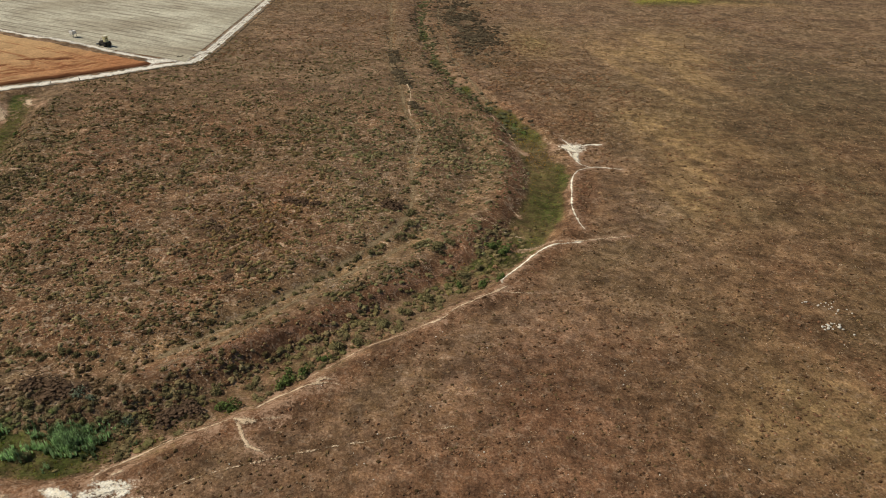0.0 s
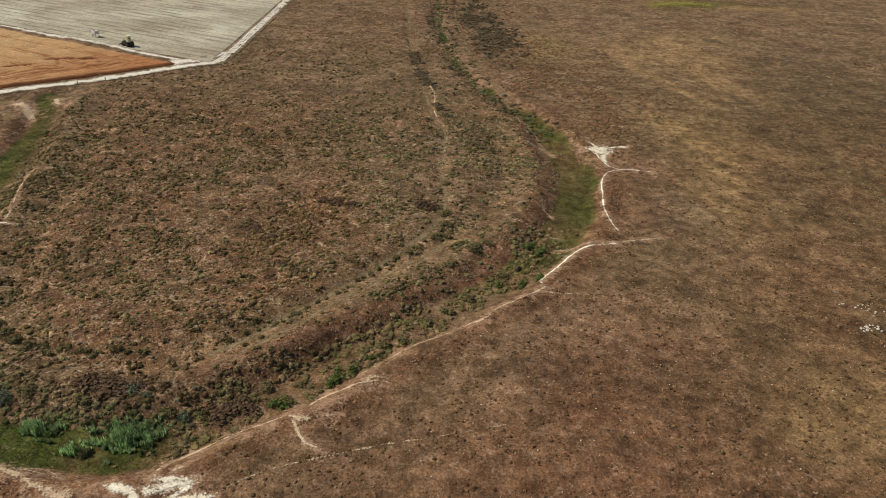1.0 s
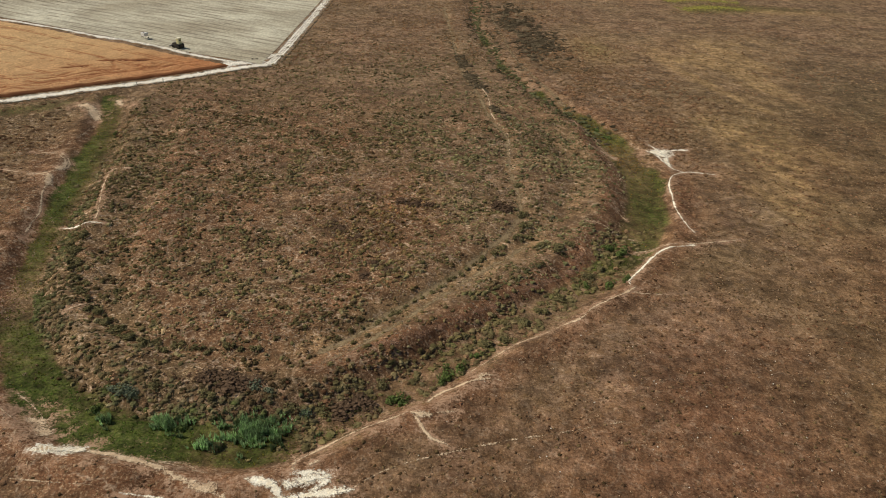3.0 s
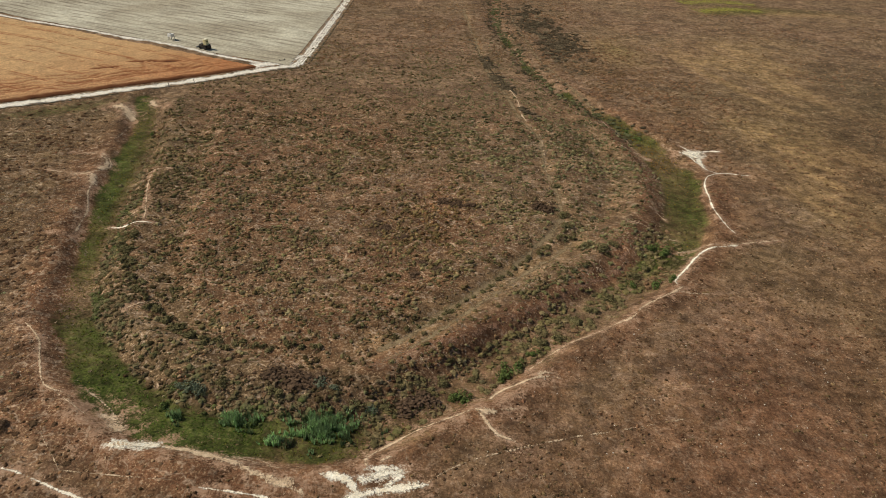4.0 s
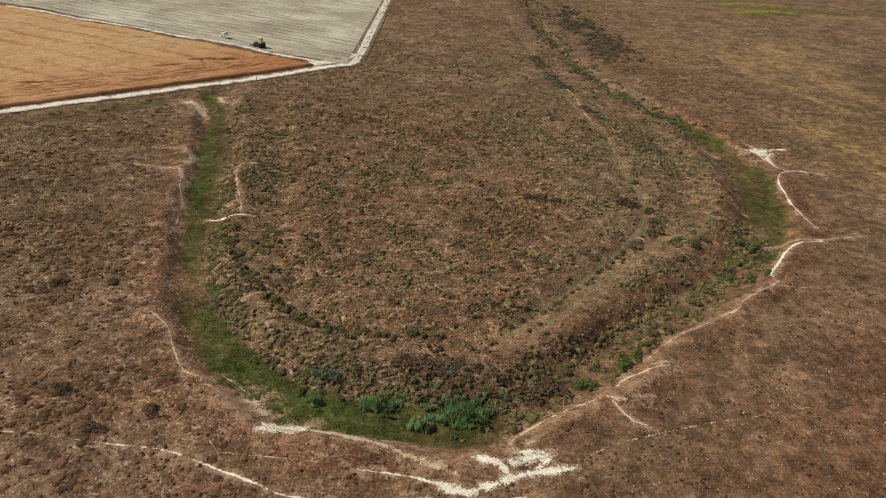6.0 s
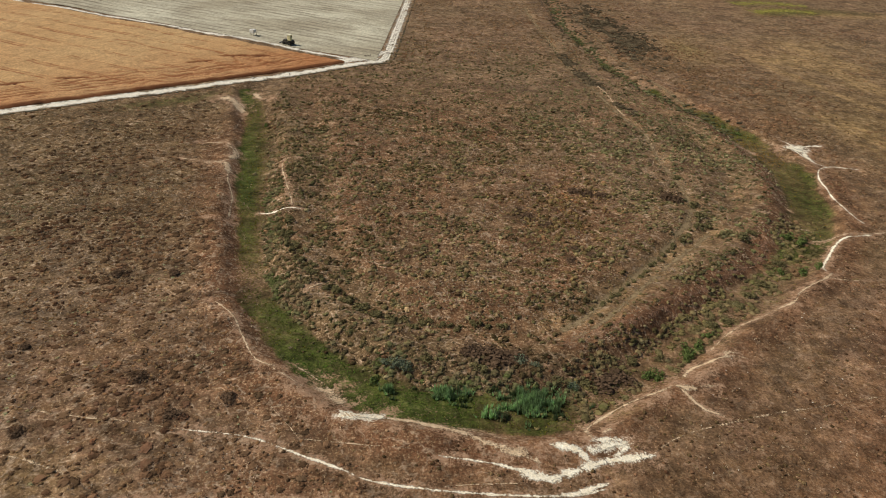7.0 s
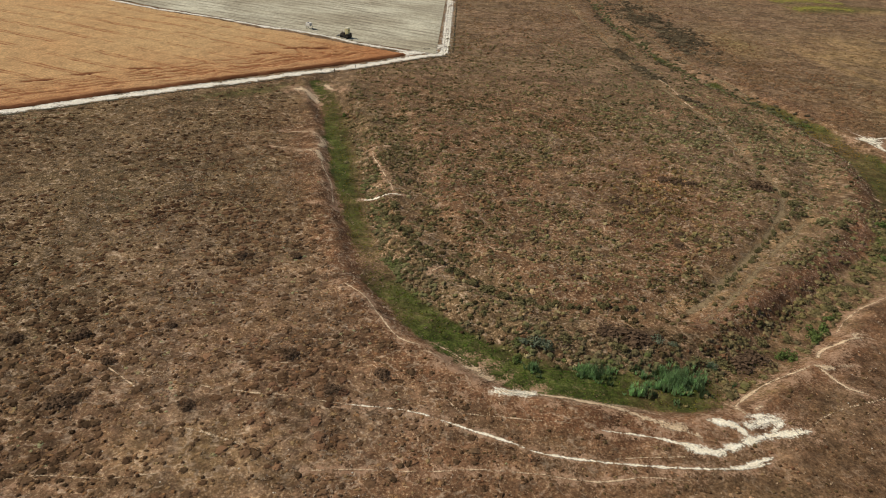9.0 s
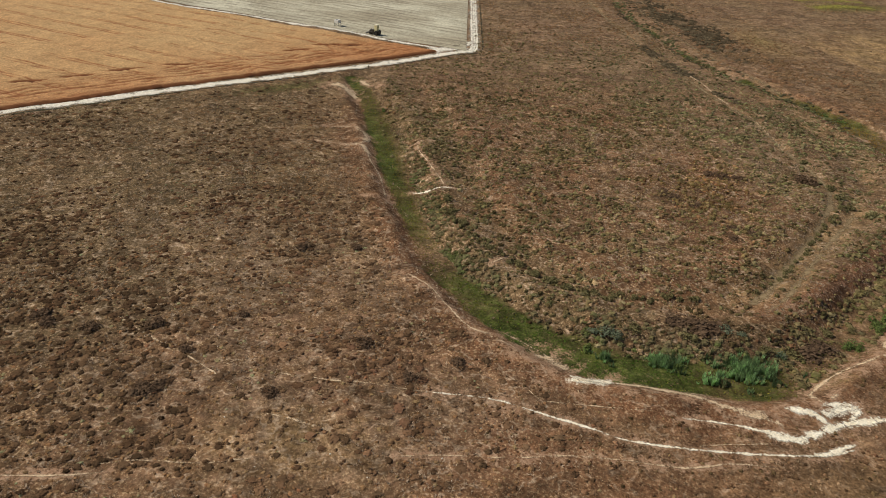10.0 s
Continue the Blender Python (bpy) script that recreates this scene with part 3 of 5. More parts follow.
def bareness(x, y):
    """Bare ground by the side of paths and on banks: white sand and scuffed reddish sand, as soft fields."""
    x, y = np.ravel(x).astype(float), np.ravel(y).astype(float)
    white, scuffed = np.full(len(x), -1.5), np.full(len(x), -1.5)

    def along(field, points, width, power):
        p = curve_points(points, 0.8)
        near = np.where((x > p[:, 0].min() - width) & (x < p[:, 0].max() + width) & (y > p[:, 1].min() - width) & (y < p[:, 1].max() + width))[0]
        for k in range(0, len(near), 20000):
            m = near[k:k + 20000]
            d = np.sqrt(((x[m, None] - p[:, 0]) ** 2 + (y[m, None] - p[:, 1]) ** 2).min(1))
            field[m] = np.maximum(field[m], power - d / (width / 2))
    for points, width, power in PATHS:
        if np.max(power) > 0.68:
            along(scuffed, points, max(width * 4.5, 2.6), 0.75 if np.max(power) > 0.84 else 0.4)
    for points, width, material, power in BANKS:
        along(scuffed, points, width * (1.3 if material == "red" else 2.4), power * 1.0 if material == "red" else 0.9)
    for at, size, turn, power in PATCHES:
        cs, sn = math.cos(radians(turn)), math.sin(radians(turn))
        u, v = (x - at[0]) * cs + (y - at[1]) * sn, -(x - at[0]) * sn + (y - at[1]) * cs
        white = np.maximum(white, power - 1.7 * np.hypot(u / size[0], v / size[1]))
        scuffed = np.maximum(scuffed, 0.9 - np.hypot(u / size[0], v / size[1]) / 1.7)
    straw = 0.3 + 0.6 * smooth(20, -40, x - (y - 75) * 0.9) * (1 - 0.6 * smooth(200, 260, y)) + 0.25 * blob(x, y, 0, 140, 60, 55)
    return np.clip(np.stack([white, scuffed, np.minimum(straw, 1), 0 * white], 1), -1.5, 1.5)


# ---- ground ----
def paleness(x, y):
    """How far the bare soil is bleached and stony."""
    return np.clip(0.4 * smooth(220, 300, y) * smooth(85, 115, x) + 0.42 * smooth(205, 260, y) * (1 - smooth(80, 120, x)) + 0.6 * blob(x, y, -92, 66, 40, 24) + 0.4 * blob(x, y, -80, 97, 26, 22) + 0.3 * blob(x, y, -110, 110, 30, 20) + 0.35 * blob(x, y, 15, 150, 40, 50) + 0.3 * blob(x, y, 60, 70, 60, 20) + 0.4 * blob(x, y, 64, 104, 34, 22, 30) + 0.45 * blob(x, y, 104, 168, 16, 36) + 0.3 * blob(x, y, -62, 62, 36, 18), 0, 1)


def build_ground():
    far = np.array([60, 140, 260, 450, 800, 1400, 2500, 4000.0])
    gx = np.r_[-200 - far[::-1], np.arange(-200, 215.1, 0.65), 215 + far]
    gy = np.r_[38 - far[::-1], np.arange(38, 240, 0.6), np.arange(240, 290, 1.0), np.arange(290, 480, 1.8), 480 + far]
    x, y = np.meshgrid(gx, gy)
    m = by_moat(x, y)
    z = land(x, y, m)
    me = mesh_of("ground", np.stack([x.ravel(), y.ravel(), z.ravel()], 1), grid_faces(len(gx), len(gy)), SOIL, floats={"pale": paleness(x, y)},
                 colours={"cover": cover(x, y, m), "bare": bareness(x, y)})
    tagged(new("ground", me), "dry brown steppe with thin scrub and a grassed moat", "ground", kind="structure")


build_ground()

LAYER = [0]


def strip(name, points, width, material, label, category="path", power=0.8, taper=0.0, lift=0.03):
    """A worn path or bare bank along points, of a width in metres, that follows the ground."""
    p = curve_points(points, 0.5)
    t = np.gradient(p, axis=0)
    t /= np.linalg.norm(t, axis=1)[:, None] + 1e-9
    side = np.stack([-t[:, 1], t[:, 0]], 1)
    along = np.linspace(0, 1, len(p))
    rng = np.random.default_rng(len(p) * 7 + LAYER[0])
    wav = 0.75 + 0.5 * np.interp(along, np.linspace(0, 1, max(4, len(p) // 6)), rng.random(max(4, len(p) // 6)))
    reach_end = 1.6 / (0.5 * len(p))
    ends = np.minimum(1, (np.minimum(along, 1 - along) + 0.15 * reach_end) / reach_end) * (1 - taper) + taper
    across = np.linspace(-1, 1, 9)
    sink = np.where(np.abs(across) > 0.99, -0.12, 0.0)
    reach = width * 0.5 * 2.2
    x = p[:, None, 0] + side[:, None, 0] * across * reach
    y = p[:, None, 1] + side[:, None, 1] * across * reach
    LAYER[0] += 1
    z = land(x, y) + lift + 0.0012 * LAYER[0] + sink
    edge = np.repeat(np.abs(across)[None] * 2.2, len(p), 0)
    pw = np.repeat((np.interp(along, (0, 0.5, 1), power if isinstance(power, tuple) else (power,) * 3) * wav * ends)[:, None], 9, 1)
    me = mesh_of(name, np.stack([x.ravel(), y.ravel(), z.ravel()], 1), grid_faces(9, len(p)), material,
                 floats={"edge": edge, "power": pw})
    return tagged(new(name, me), label, category, kind="structure")


# ---- farm roads ----
PALE = "narrow footpath worn down to pale sand through dry scrub"
ROAD_EDGE = [(-330, 66), (-260, 118), (-184.5, 174.6), (-146.5, 201.5), (-116.5, 223.2), (-86, 245.5), (-62, 264.5), (-47.5, 274)]
ROAD_NORTH = [(-49, 274), (-47.5, 284), (-46.3, 332), (-44.6, 400), (-42, 520)]
strip("farm_road", [(x - 0.5, y + 0.7) for x, y in ROAD_EDGE], 3.9, CHALK_ROAD, "white chalky farm road along the edge of the wheat", "road", power=1.25, taper=1)
strip("farm_road", ROAD_NORTH, 5.4, CHALK_ROAD, "white chalky farm road beside the stubble field", "road", power=0.72, taper=1)
for off in (-1.1, 1.1):
    strip("wheel_rut", [(x + off, y) for x, y in ROAD_NORTH], 0.9, CHALK_ROAD, "white wheel rut in a chalky farm road", "rut", power=1.4, taper=1)
strip("road_junction", [(-66, 270), (-58, 275.5), (-50, 277)], 6.5, CHALK_ROAD, "white chalky turning place where two farm roads meet", "road", power=1.0)
strip("road_junction", [(-61, 276), (-53, 281), (-48, 290)], 6.0, CHALK_ROAD, "white chalky turning place where two farm roads meet", "road", power=0.95)
strip("field_path", [(x - 0.8, y - 1.7) for x, y in ((-380, 421), (-300, 383), (-224, 348), (-160, 321.5), (-130, 308.5), (-103, 297), (-83, 287), (-62, 276.5))], 2.6, CHALK_ROAD,
      "pale track between wheat and stubble", "road", power=1.15, taper=1)
strip("field_path", [(-124, 306.5), (-108, 299.5), (-92, 294), (-76, 287)], 5.0, CHALK_ROAD, "pale trampled verge beside a parked farm machine", "road", power=1.0)
strip("roadside_ditch", [(-190, 165), (-147, 197), (-117, 218.6), (-86.5, 241), (-62, 260.5), (-46, 271)], 1.8, RED_EARTH, "dark grassy ditch along a farm road", "ditch", power=0.25)
# the raised roads' shade, painted as dark strips along their verges
strip("road_verge_shade", [(x + 1.4, y - 1.9) for x, y in ROAD_EDGE], 1.1, DARK_EARTH_AND_SHADE, "dark grassy strip with the raised road's shade painted in", "verge", power=1.0, taper=1)
strip("road_verge_shade", [(x + 3.6, y) for x, y in ROAD_NORTH], 0.9, DARK_EARTH_AND_SHADE, "dark grassy strip with the raised road's shade painted in", "verge", power=0.8, taper=1)

for points in ([(21, 350), (27.5, 304), (33, 270), (39, 250)], [(55, 390), (60.5, 340), (65, 305)], [(33, 440), (36, 380), (38.5, 335)]):
    strip("old_ditch", points, 2.4, DARK_EARTH_AND_SHADE, "shallow old ditch, dark with dry weeds", "ditch", power=0.35)

TRODDEN = sand_material("trodden_dry_earth", (0.195, 0.140, 0.074), (0.285, 0.212, 0.122), 0.8)
for points, width, power in ((RIM_TRACK[7:], 2.3, 0.85), (RIM_TRACK_LOW, 2.0, 0.75), (NORTH_TRACK, 2.2, 0.75), ([(48, 430), (48.3, 362), (51.2, 326), (52.8, 303), (56.9, 279.5), (60.7, 259.6), (66, 240)], 2.0, 0.7)):
    strip("old_track", points, width, TRODDEN, "old track, smooth with thin dry grass", "track", power=power)
strip("red_scarp", SCARP, 2.4, RED_EARTH, "low scarp of bare reddish earth above the moat", "scarp", power=0.45)
WEEDS = sand_material("yellow_green_weeds", (0.20, 0.185, 0.035), (0.30, 0.265, 0.055), 0.9)
for points, width in (([(164, 428), (178, 434), (192, 436), (206, 432)], 18.0), ([(160, 452), (185, 460), (210, 455)], 20.0)):
    strip("weed_patch", points, width, WEEDS, "patch of fresh yellow-green weeds on the far plain", "weeds", power=0.75)

# ---- footpaths and bare banks ----
for points, width, power in PATHS:
    strip("footpath", points, width * 0.8, PALE_SAND if np.max(power) < 0.99 else WHITE_SAND, PALE, power=power)
for points, width, material, power in BANKS:
    if material != "red":
        strip("eroded_bank", points, width * 0.85, WHITE_SAND if material == "white" else PALE_SAND, "pale bare sand on an eroded moat bank", "bank", power=power * 1.2)

# ---- fields ----
CORNER = np.array((-62.9, 269.3))
EDGE_W = np.array((-0.797, -0.604))
EDGE_N = np.array((-0.909, 0.417))
LODGED = [(-107, 268.3), (-117, 258.4), (-152.6, 229.3), (-168.5, 220.2), (-179.5, 211), (-192, 203), (-98, 270.2)]


def wheat_material():
    n = Nodes("ripe_wheat")
    # wheel tracks and flattened patches, plus painted shade on the crop's front
    worn = n.attr("worn", "Fac")
    c = n.mix(n.span(n.noise(0.03, 3), 0.35, 0.65), (0.41, 0.195, 0.076), (0.46, 0.265, 0.118))
    c = n.mix(n.attr("ripe", "Fac"), c, (0.40, 0.155, 0.058))
    c = n.mix(n.span(n.noise(0.012, 2, lift=9.0), 0.45, 0.62, 0, 0.5), c, (0.49, 0.335, 0.165))
    fine = n.noise(1.4, 5, 0.75)
    c = n.mix(n.attr("far", "Fac"), c, (0.52, 0.345, 0.160))
    c = n.mix(1.0, c, n.span(n.noise(0.22, 4, 0.65, lift=21.0), 0.32, 0.68, 0.84, 1.16), "MULTIPLY")
    c = n.mix(1.0, c, n.span(fine, 0.30, 0.70, 0.52, 1.46), "MULTIPLY")
    c = n.mix(n.span(worn, 0.0, 0.45), c, (0.255, 0.098, 0.038))
    c = n.mix(n.span(worn, 0.55, 1.0), c, (0.10, 0.034, 0.014))
    n.bump(fine, 0.25, 0.8)
    return n.done(c, 0.9)


def build_wheat():
    a = np.r_[np.arange(0, 175, 0.7), np.arange(175, 340, 5)]
    b = np.r_[np.arange(0, 150, 0.7), np.arange(150, 380, 5)]
    ga, gb = np.meshgrid(a, b)
    x = CORNER[0] + ga * EDGE_W[0] + gb * EDGE_N[0]
    y = CORNER[1] + ga * EDGE_W[1] + gb * EDGE_N[1]
    tall = 0.95 + 0.18 * (grain(x, y, 1.1, 11) - 0.5) + 0.25 * (grain(x, y, 5, 12) - 0.5)
    inward = ga * gb / (ga + gb + 1e-6)
    lane = np.zeros_like(x)
    for k, off in enumerate(np.arange(9, 330, 13.3)):
        for rut in (-0.9, 0.9):
            wav = (grain(gb, np.full_like(gb, k * 9.0), 30, 13) - 0.5) * 1.2
            lane = np.maximum(lane, np.exp(-((ga - off - rut - wav) / 0.33) ** 2) * smooth(7, 12, gb * 0.87) * 0.85 * smooth(0.28, 0.66, 0.55 * grain(gb, np.full_like(gb, k * 5.0), 26, 14) + 0.45 * grain(gb, np.full_like(gb, k * 3.0 + rut), 2.4, 26)))
    head = np.exp(-((gb * 0.87 - 8 - 2 * grain(ga, gb * 0, 20, 15)) / 0.5) ** 2) * 0.5
    pits = np.zeros_like(x)
    for cx, cy in LODGED:
        pits = np.maximum(pits, smooth(0.25, 0.6, blob(x, y, cx, cy, 5.8, 1.15, 20 + 8 * math.sin(cx)) + 0.35 * (grain(x, y, 1.3, 16) - 0.5)))
    # squiggles where machines turned on the headland
    bend = 5 * grain(x, y, 9, 27) + 2.2 * grain(x, y, 3.5, 28)
    swirl = np.exp(-((((gb * 0.9 + bend) % 3.4) - 1.7) / 0.42) ** 2) * smooth(0.26, 0.44, grain(x, y, 5, 29)) * np.exp(-((gb * 0.87 - 12) / 9.5) ** 2)
    turn = np.zeros(x.size)
    for points in ([(-153.7, 221.2), (-133.4, 231.2), (-115.4, 241.2), (-106.4, 249.5), (-102.9, 255.3), (-105.2, 263.4), (-112.1, 270.8), (-132.6, 281.2)], [(-158.5, 281.6), (-149, 279), (-142.7, 274.6), (-122.6, 266.4)]):
        turn = np.maximum(turn, 0.75 * by_line(x.ravel(), y.ravel(), points, 0.6))
    turn = turn.reshape(x.shape) * (0.4 + 0.8 * grain(x, y, 4, 19))
    worn = np.clip(np.maximum.reduce([lane * 0.95, head, pits, swirl * 0.9, turn]), 0, 1)
    tall = tall * (1 - 0.8 * worn)
    rim = smooth(-0.2, 1.1, np.minimum(ga, gb) + 0.8 * (grain(x, y, 1.6, 18) - 0.5)) * (np.minimum(ga, gb) > 0)
    # front face of the standing crop, its shade painted in as darker red
    verge = np.exp(-(np.minimum(gb, 30) / 1.1) ** 2) * 0.75
    z = land(x, y) + 0.05 + tall * rim
    me = mesh_of("wheat_field", np.stack([x.ravel(), y.ravel(), z.ravel()], 1), grid_faces(len(a), len(b)), wheat_material(),
                 floats={"worn": np.maximum(worn, verge * 0.95), "far": 0.6 * smooth(25, 75, gb + 0.35 * ga) * (0.5 + 0.6 * grain(x, y, 25, 33)), "ripe": 0.75 * np.exp(-(gb / 22) ** 2) * (0.6 + 0.6 * grain(x, y, 12, 31))})
    tagged(new("wheat_field", me), "ripe orange-gold standing wheat with wheel tracks and flattened patches", "wheat field", kind="stuff")


def stubble_material():
    n = Nodes("grey_stubble")
    worn = n.attr("worn", "Fac")
    c = n.mix(n.span(n.noise(0.025, 3), 0.35, 0.65), (0.385, 0.345, 0.250), (0.545, 0.515, 0.395))
    fine = n.noise(0.9, 5, 0.75)
    c = n.mix(1.0, c, n.span(fine, 0.28, 0.72, 0.6, 1.4), "MULTIPLY")
    c = n.mix(worn, c, (0.105, 0.075, 0.050))
    n.bump(fine, 0.2, 0.8)
    return n.done(c, 0.95)


def build_stubble():
    start = np.array((-51.2, 272.8))
    b = np.r_[np.arange(0, 200, 1.5), np.arange(200, 420, 8)]
    c = np.r_[np.arange(0, 190, 0.42), np.arange(190, 330, 4)]
    gb, gc = np.meshgrid(b, c)
    x = start[0] + gb * -0.913 + gc * 0.030
    y = start[1] + gb * 0.408 + gc
    wav = (grain(gb, gc * 0, 40, 20) - 0.5) * 0.8
    rows = 0.5 + 0.5 * np.cos((gc + wav) * 2 * math.pi / 1.7)
    furrow = np.exp(-((((gc + wav + 2.6) % 5.1) - 2.55) / 0.42) ** 2) * (0.35 + 0.65 * grain(gb, np.floor((gc + wav + 2.6) / 5.1) * 7, 25, 21))
    worn = np.clip(0.5 * (1 - rows) * smooth(0.25, 0.75, grain(gb, gc * 3, 9, 22)) + 0.85 * furrow * smooth(0.15, 0.6, grain(gb, gc, 6, 24)), 0, 1)
    rim = smooth(0, 2.5, np.minimum(gb, gc))
    z = land(x, y) + 0.12 + rim * (0.16 * rows - 0.16 * furrow + 0.12 * (grain(x, y, 2.2, 23) - 0.5))
    me = mesh_of("stubble_field", np.stack([x.ravel(), y.ravel(), z.ravel()], 1)[:, :], grid_faces(len(b), len(c))[:, ::-1], stubble_material(), floats={"worn": worn})
    tagged(new("stubble_field", me), "pale grey harvested stubble in straight furrowed rows", "stubble field", kind="stuff")


build_wheat()
build_stubble()


# ---- scrub and grass ----
def tussock(rng, blades=6, spread=0.6, thick=0.14):
    """A tuft one metre high, of blades that lean out of its middle."""
    v, f = [], []
    for k in range(blades):
        a, lean = 2 * math.pi * (k + rng.random()) / blades, spread * (0.25 + rng.random())
        side = np.array((-math.sin(a), math.cos(a), 0.25 * (rng.random() - 0.5))) * thick * (0.7 + 0.6 * rng.random())
        root = 0.35 * spread * rng.random()
        b = a + 1.5 * (rng.random() - 0.5)
        base, tip = np.array((root * math.cos(a), root * math.sin(a), -0.08)), np.array((lean * math.cos(b), lean * math.sin(b), 0.35 + 0.75 * rng.random()))
        n = len(v)
        v += [tuple(base - side), tuple(base + side), tuple(tip)]
        f.append((n, n + 1, n + 2))
    return np.array(v), np.array(f)


def bushlet(rng, sprays=26, sides=6):
    """A rounded little bush one metre across: a lumpy core under a shell of small leafy sprays."""
    v, f = [(rng.normal(0, 0.04), rng.normal(0, 0.04), 0.40 + 0.06 * rng.random())], []
    for r, h in ((0.30, 0.27), (0.43, -0.06)):
        for k in range(sides):
            a, q = 2 * math.pi * (k + 0.4 * (rng.random() - 0.5)) / sides, r * (0.75 + 0.45 * rng.random())
            v.append((q * math.cos(a), q * math.sin(a), h * (0.8 + 0.4 * rng.random())))
    for k in range(sides):
        m, o = 1 + k, 1 + (k + 1) % sides
        f += [(0, m, o), (m, m + sides, o), (o, m + sides, o + sides)]
    lumps = [np.array((rng.normal(0, 0.15), rng.normal(0, 0.15), 0.02)) for _ in range(3)]
    for k in range(sprays):
        a, u = 2 * math.pi * rng.random(), rng.random() ** 0.8
        d = np.array((math.cos(a) * math.sqrt(1 - u * u), math.sin(a) * math.sqrt(1 - u * u), u))
        c = lumps[k % 3] + d * (0.30 + 0.14 * rng.random())
        out = d + rng.normal(0, 0.22, 3)
        p = np.cross(out, rng.normal(0, 1, 3))
        p = p / np.linalg.norm(p)
        q = np.cross(out / np.linalg.norm(out), p)
        n, r = len(v), 0.06 + 0.07 * rng.random()
        v += [tuple(c - p * r - q * r * 0.6), tuple(c + p * r - q * r * 0.6), tuple(c + q * r * 1.5 + d * 0.05)]
        f.append((n, n + 1, n + 2))
    v = np.array(v)
    v[:, 2] = np.maximum(v[:, 2], -0.06)
    return v, np.array(f)


def scatter(name, x, y, wide, high, tints, shapes, label, category, rng, material=None, sink=0.0):
    """Sows plants over the ground as one mass."""
    z = land(x, y) - sink
    pick, turn = rng.integers(0, len(shapes), len(x)), rng.random(len(x)) * 2 * math.pi
    allv, allf, allc, base = [], [], [], 0
    for k, (v, f) in enumerate(shapes):
        m = np.where(pick == k)[0]
        if not len(m):
            continue
        c, s = np.cos(turn[m])[:, None], np.sin(turn[m])[:, None]
        px = (v[:, 0] * c - v[:, 1] * s) * wide[m, None] + x[m, None]
        py = (v[:, 0] * s + v[:, 1] * c) * wide[m, None] * (0.6 + 0.6 * rng.random(len(m)))[:, None] + y[m, None]
        pz = v[:, 2] * high[m, None] + z[m, None]
        col = np.concatenate([np.repeat(tints[m, None, :], len(v), 1) * (0.9 + 0.2 * rng.random((len(m), len(v), 1))), np.ones((len(m), len(v), 1))], 2)
        allv.append(np.stack([px, py, pz], 2).reshape(-1, 3))
        allc.append(col.reshape(-1, 4))
        allf.append((f[None] + np.arange(len(m))[:, None, None] * len(v) + base).reshape(-1, 3))
        base += len(m) * len(v)
    me = mesh_of(name, np.vstack(allv), np.vstack(allf), material or FOLIAGE, colours={"tint": np.vstack(allc)}, flat=True)
    return tagged(new(name, me), label, category, kind="stuff")


def sown(rng, box, count, wanted):
    """Random places in a box, kept by how much is wanted there (0 to 1)."""
    x, y = rng.uniform(box[0], box[2], count), rng.uniform(box[1], box[3], count)
    m = by_moat(x, y)
    trodden = bareness(x, y)[:, :2].max(1)
    keep = rng.random(count) < wanted(x, y, m) * (1 - smooth(0.0, 0.5, trodden))
    return x[keep], y[keep], m[:, keep]


def off_field(x, y):
    """1 on the steppe, 0 on the roads and fields."""
    south = (x - ROAD_EDGE[2][0]) * 0.592 - (y - ROAD_EDGE[2][1]) * 0.806
    return np.where(x > -47.5, smooth(2, 5, x + 50 - (y - 274) * 0.03), smooth(2.5, 5, south))


def mixed(rng, n, palette, x=None, y=None, size=12.0, seed=30, chance=0.55):
    """Each plant's tint, drawn from a palette that changes from patch to patch."""
    p = np.array(palette)
    u = (chance * rng.random(n) + (1.2 - chance) * grain(x, y, size, seed) - 0.1) * len(p)
    return p[np.clip(u.astype(int), 0, len(p) - 1)] * (0.68 + 0.64 * rng.random((n, 1)))


BROWN = [(0.189, 0.090, 0.049), (0.268, 0.141, 0.071), (0.222, 0.123, 0.061), (0.183, 0.109, 0.055), (0.150, 0.096, 0.049), (0.324, 0.192, 0.099)]
RUSTY = [(0.205, 0.105, 0.058), (0.240, 0.134, 0.074), (0.185, 0.110, 0.060), (0.180, 0.122, 0.060), (0.300, 0.196, 0.112)]
GRASS = [(0.075, 0.118, 0.018), (0.108, 0.138, 0.020), (0.155, 0.160, 0.026), (0.220, 0.171, 0.031), (0.200, 0.165, 0.055)]


MOUND = [(0.185, 0.110, 0.056), (0.158, 0.118, 0.054), (0.122, 0.096, 0.044), (0.178, 0.144, 0.068), (0.146, 0.132, 0.058), (0.188, 0.160, 0.084), (0.250, 0.178, 0.096), (0.136, 0.088, 0.046)]


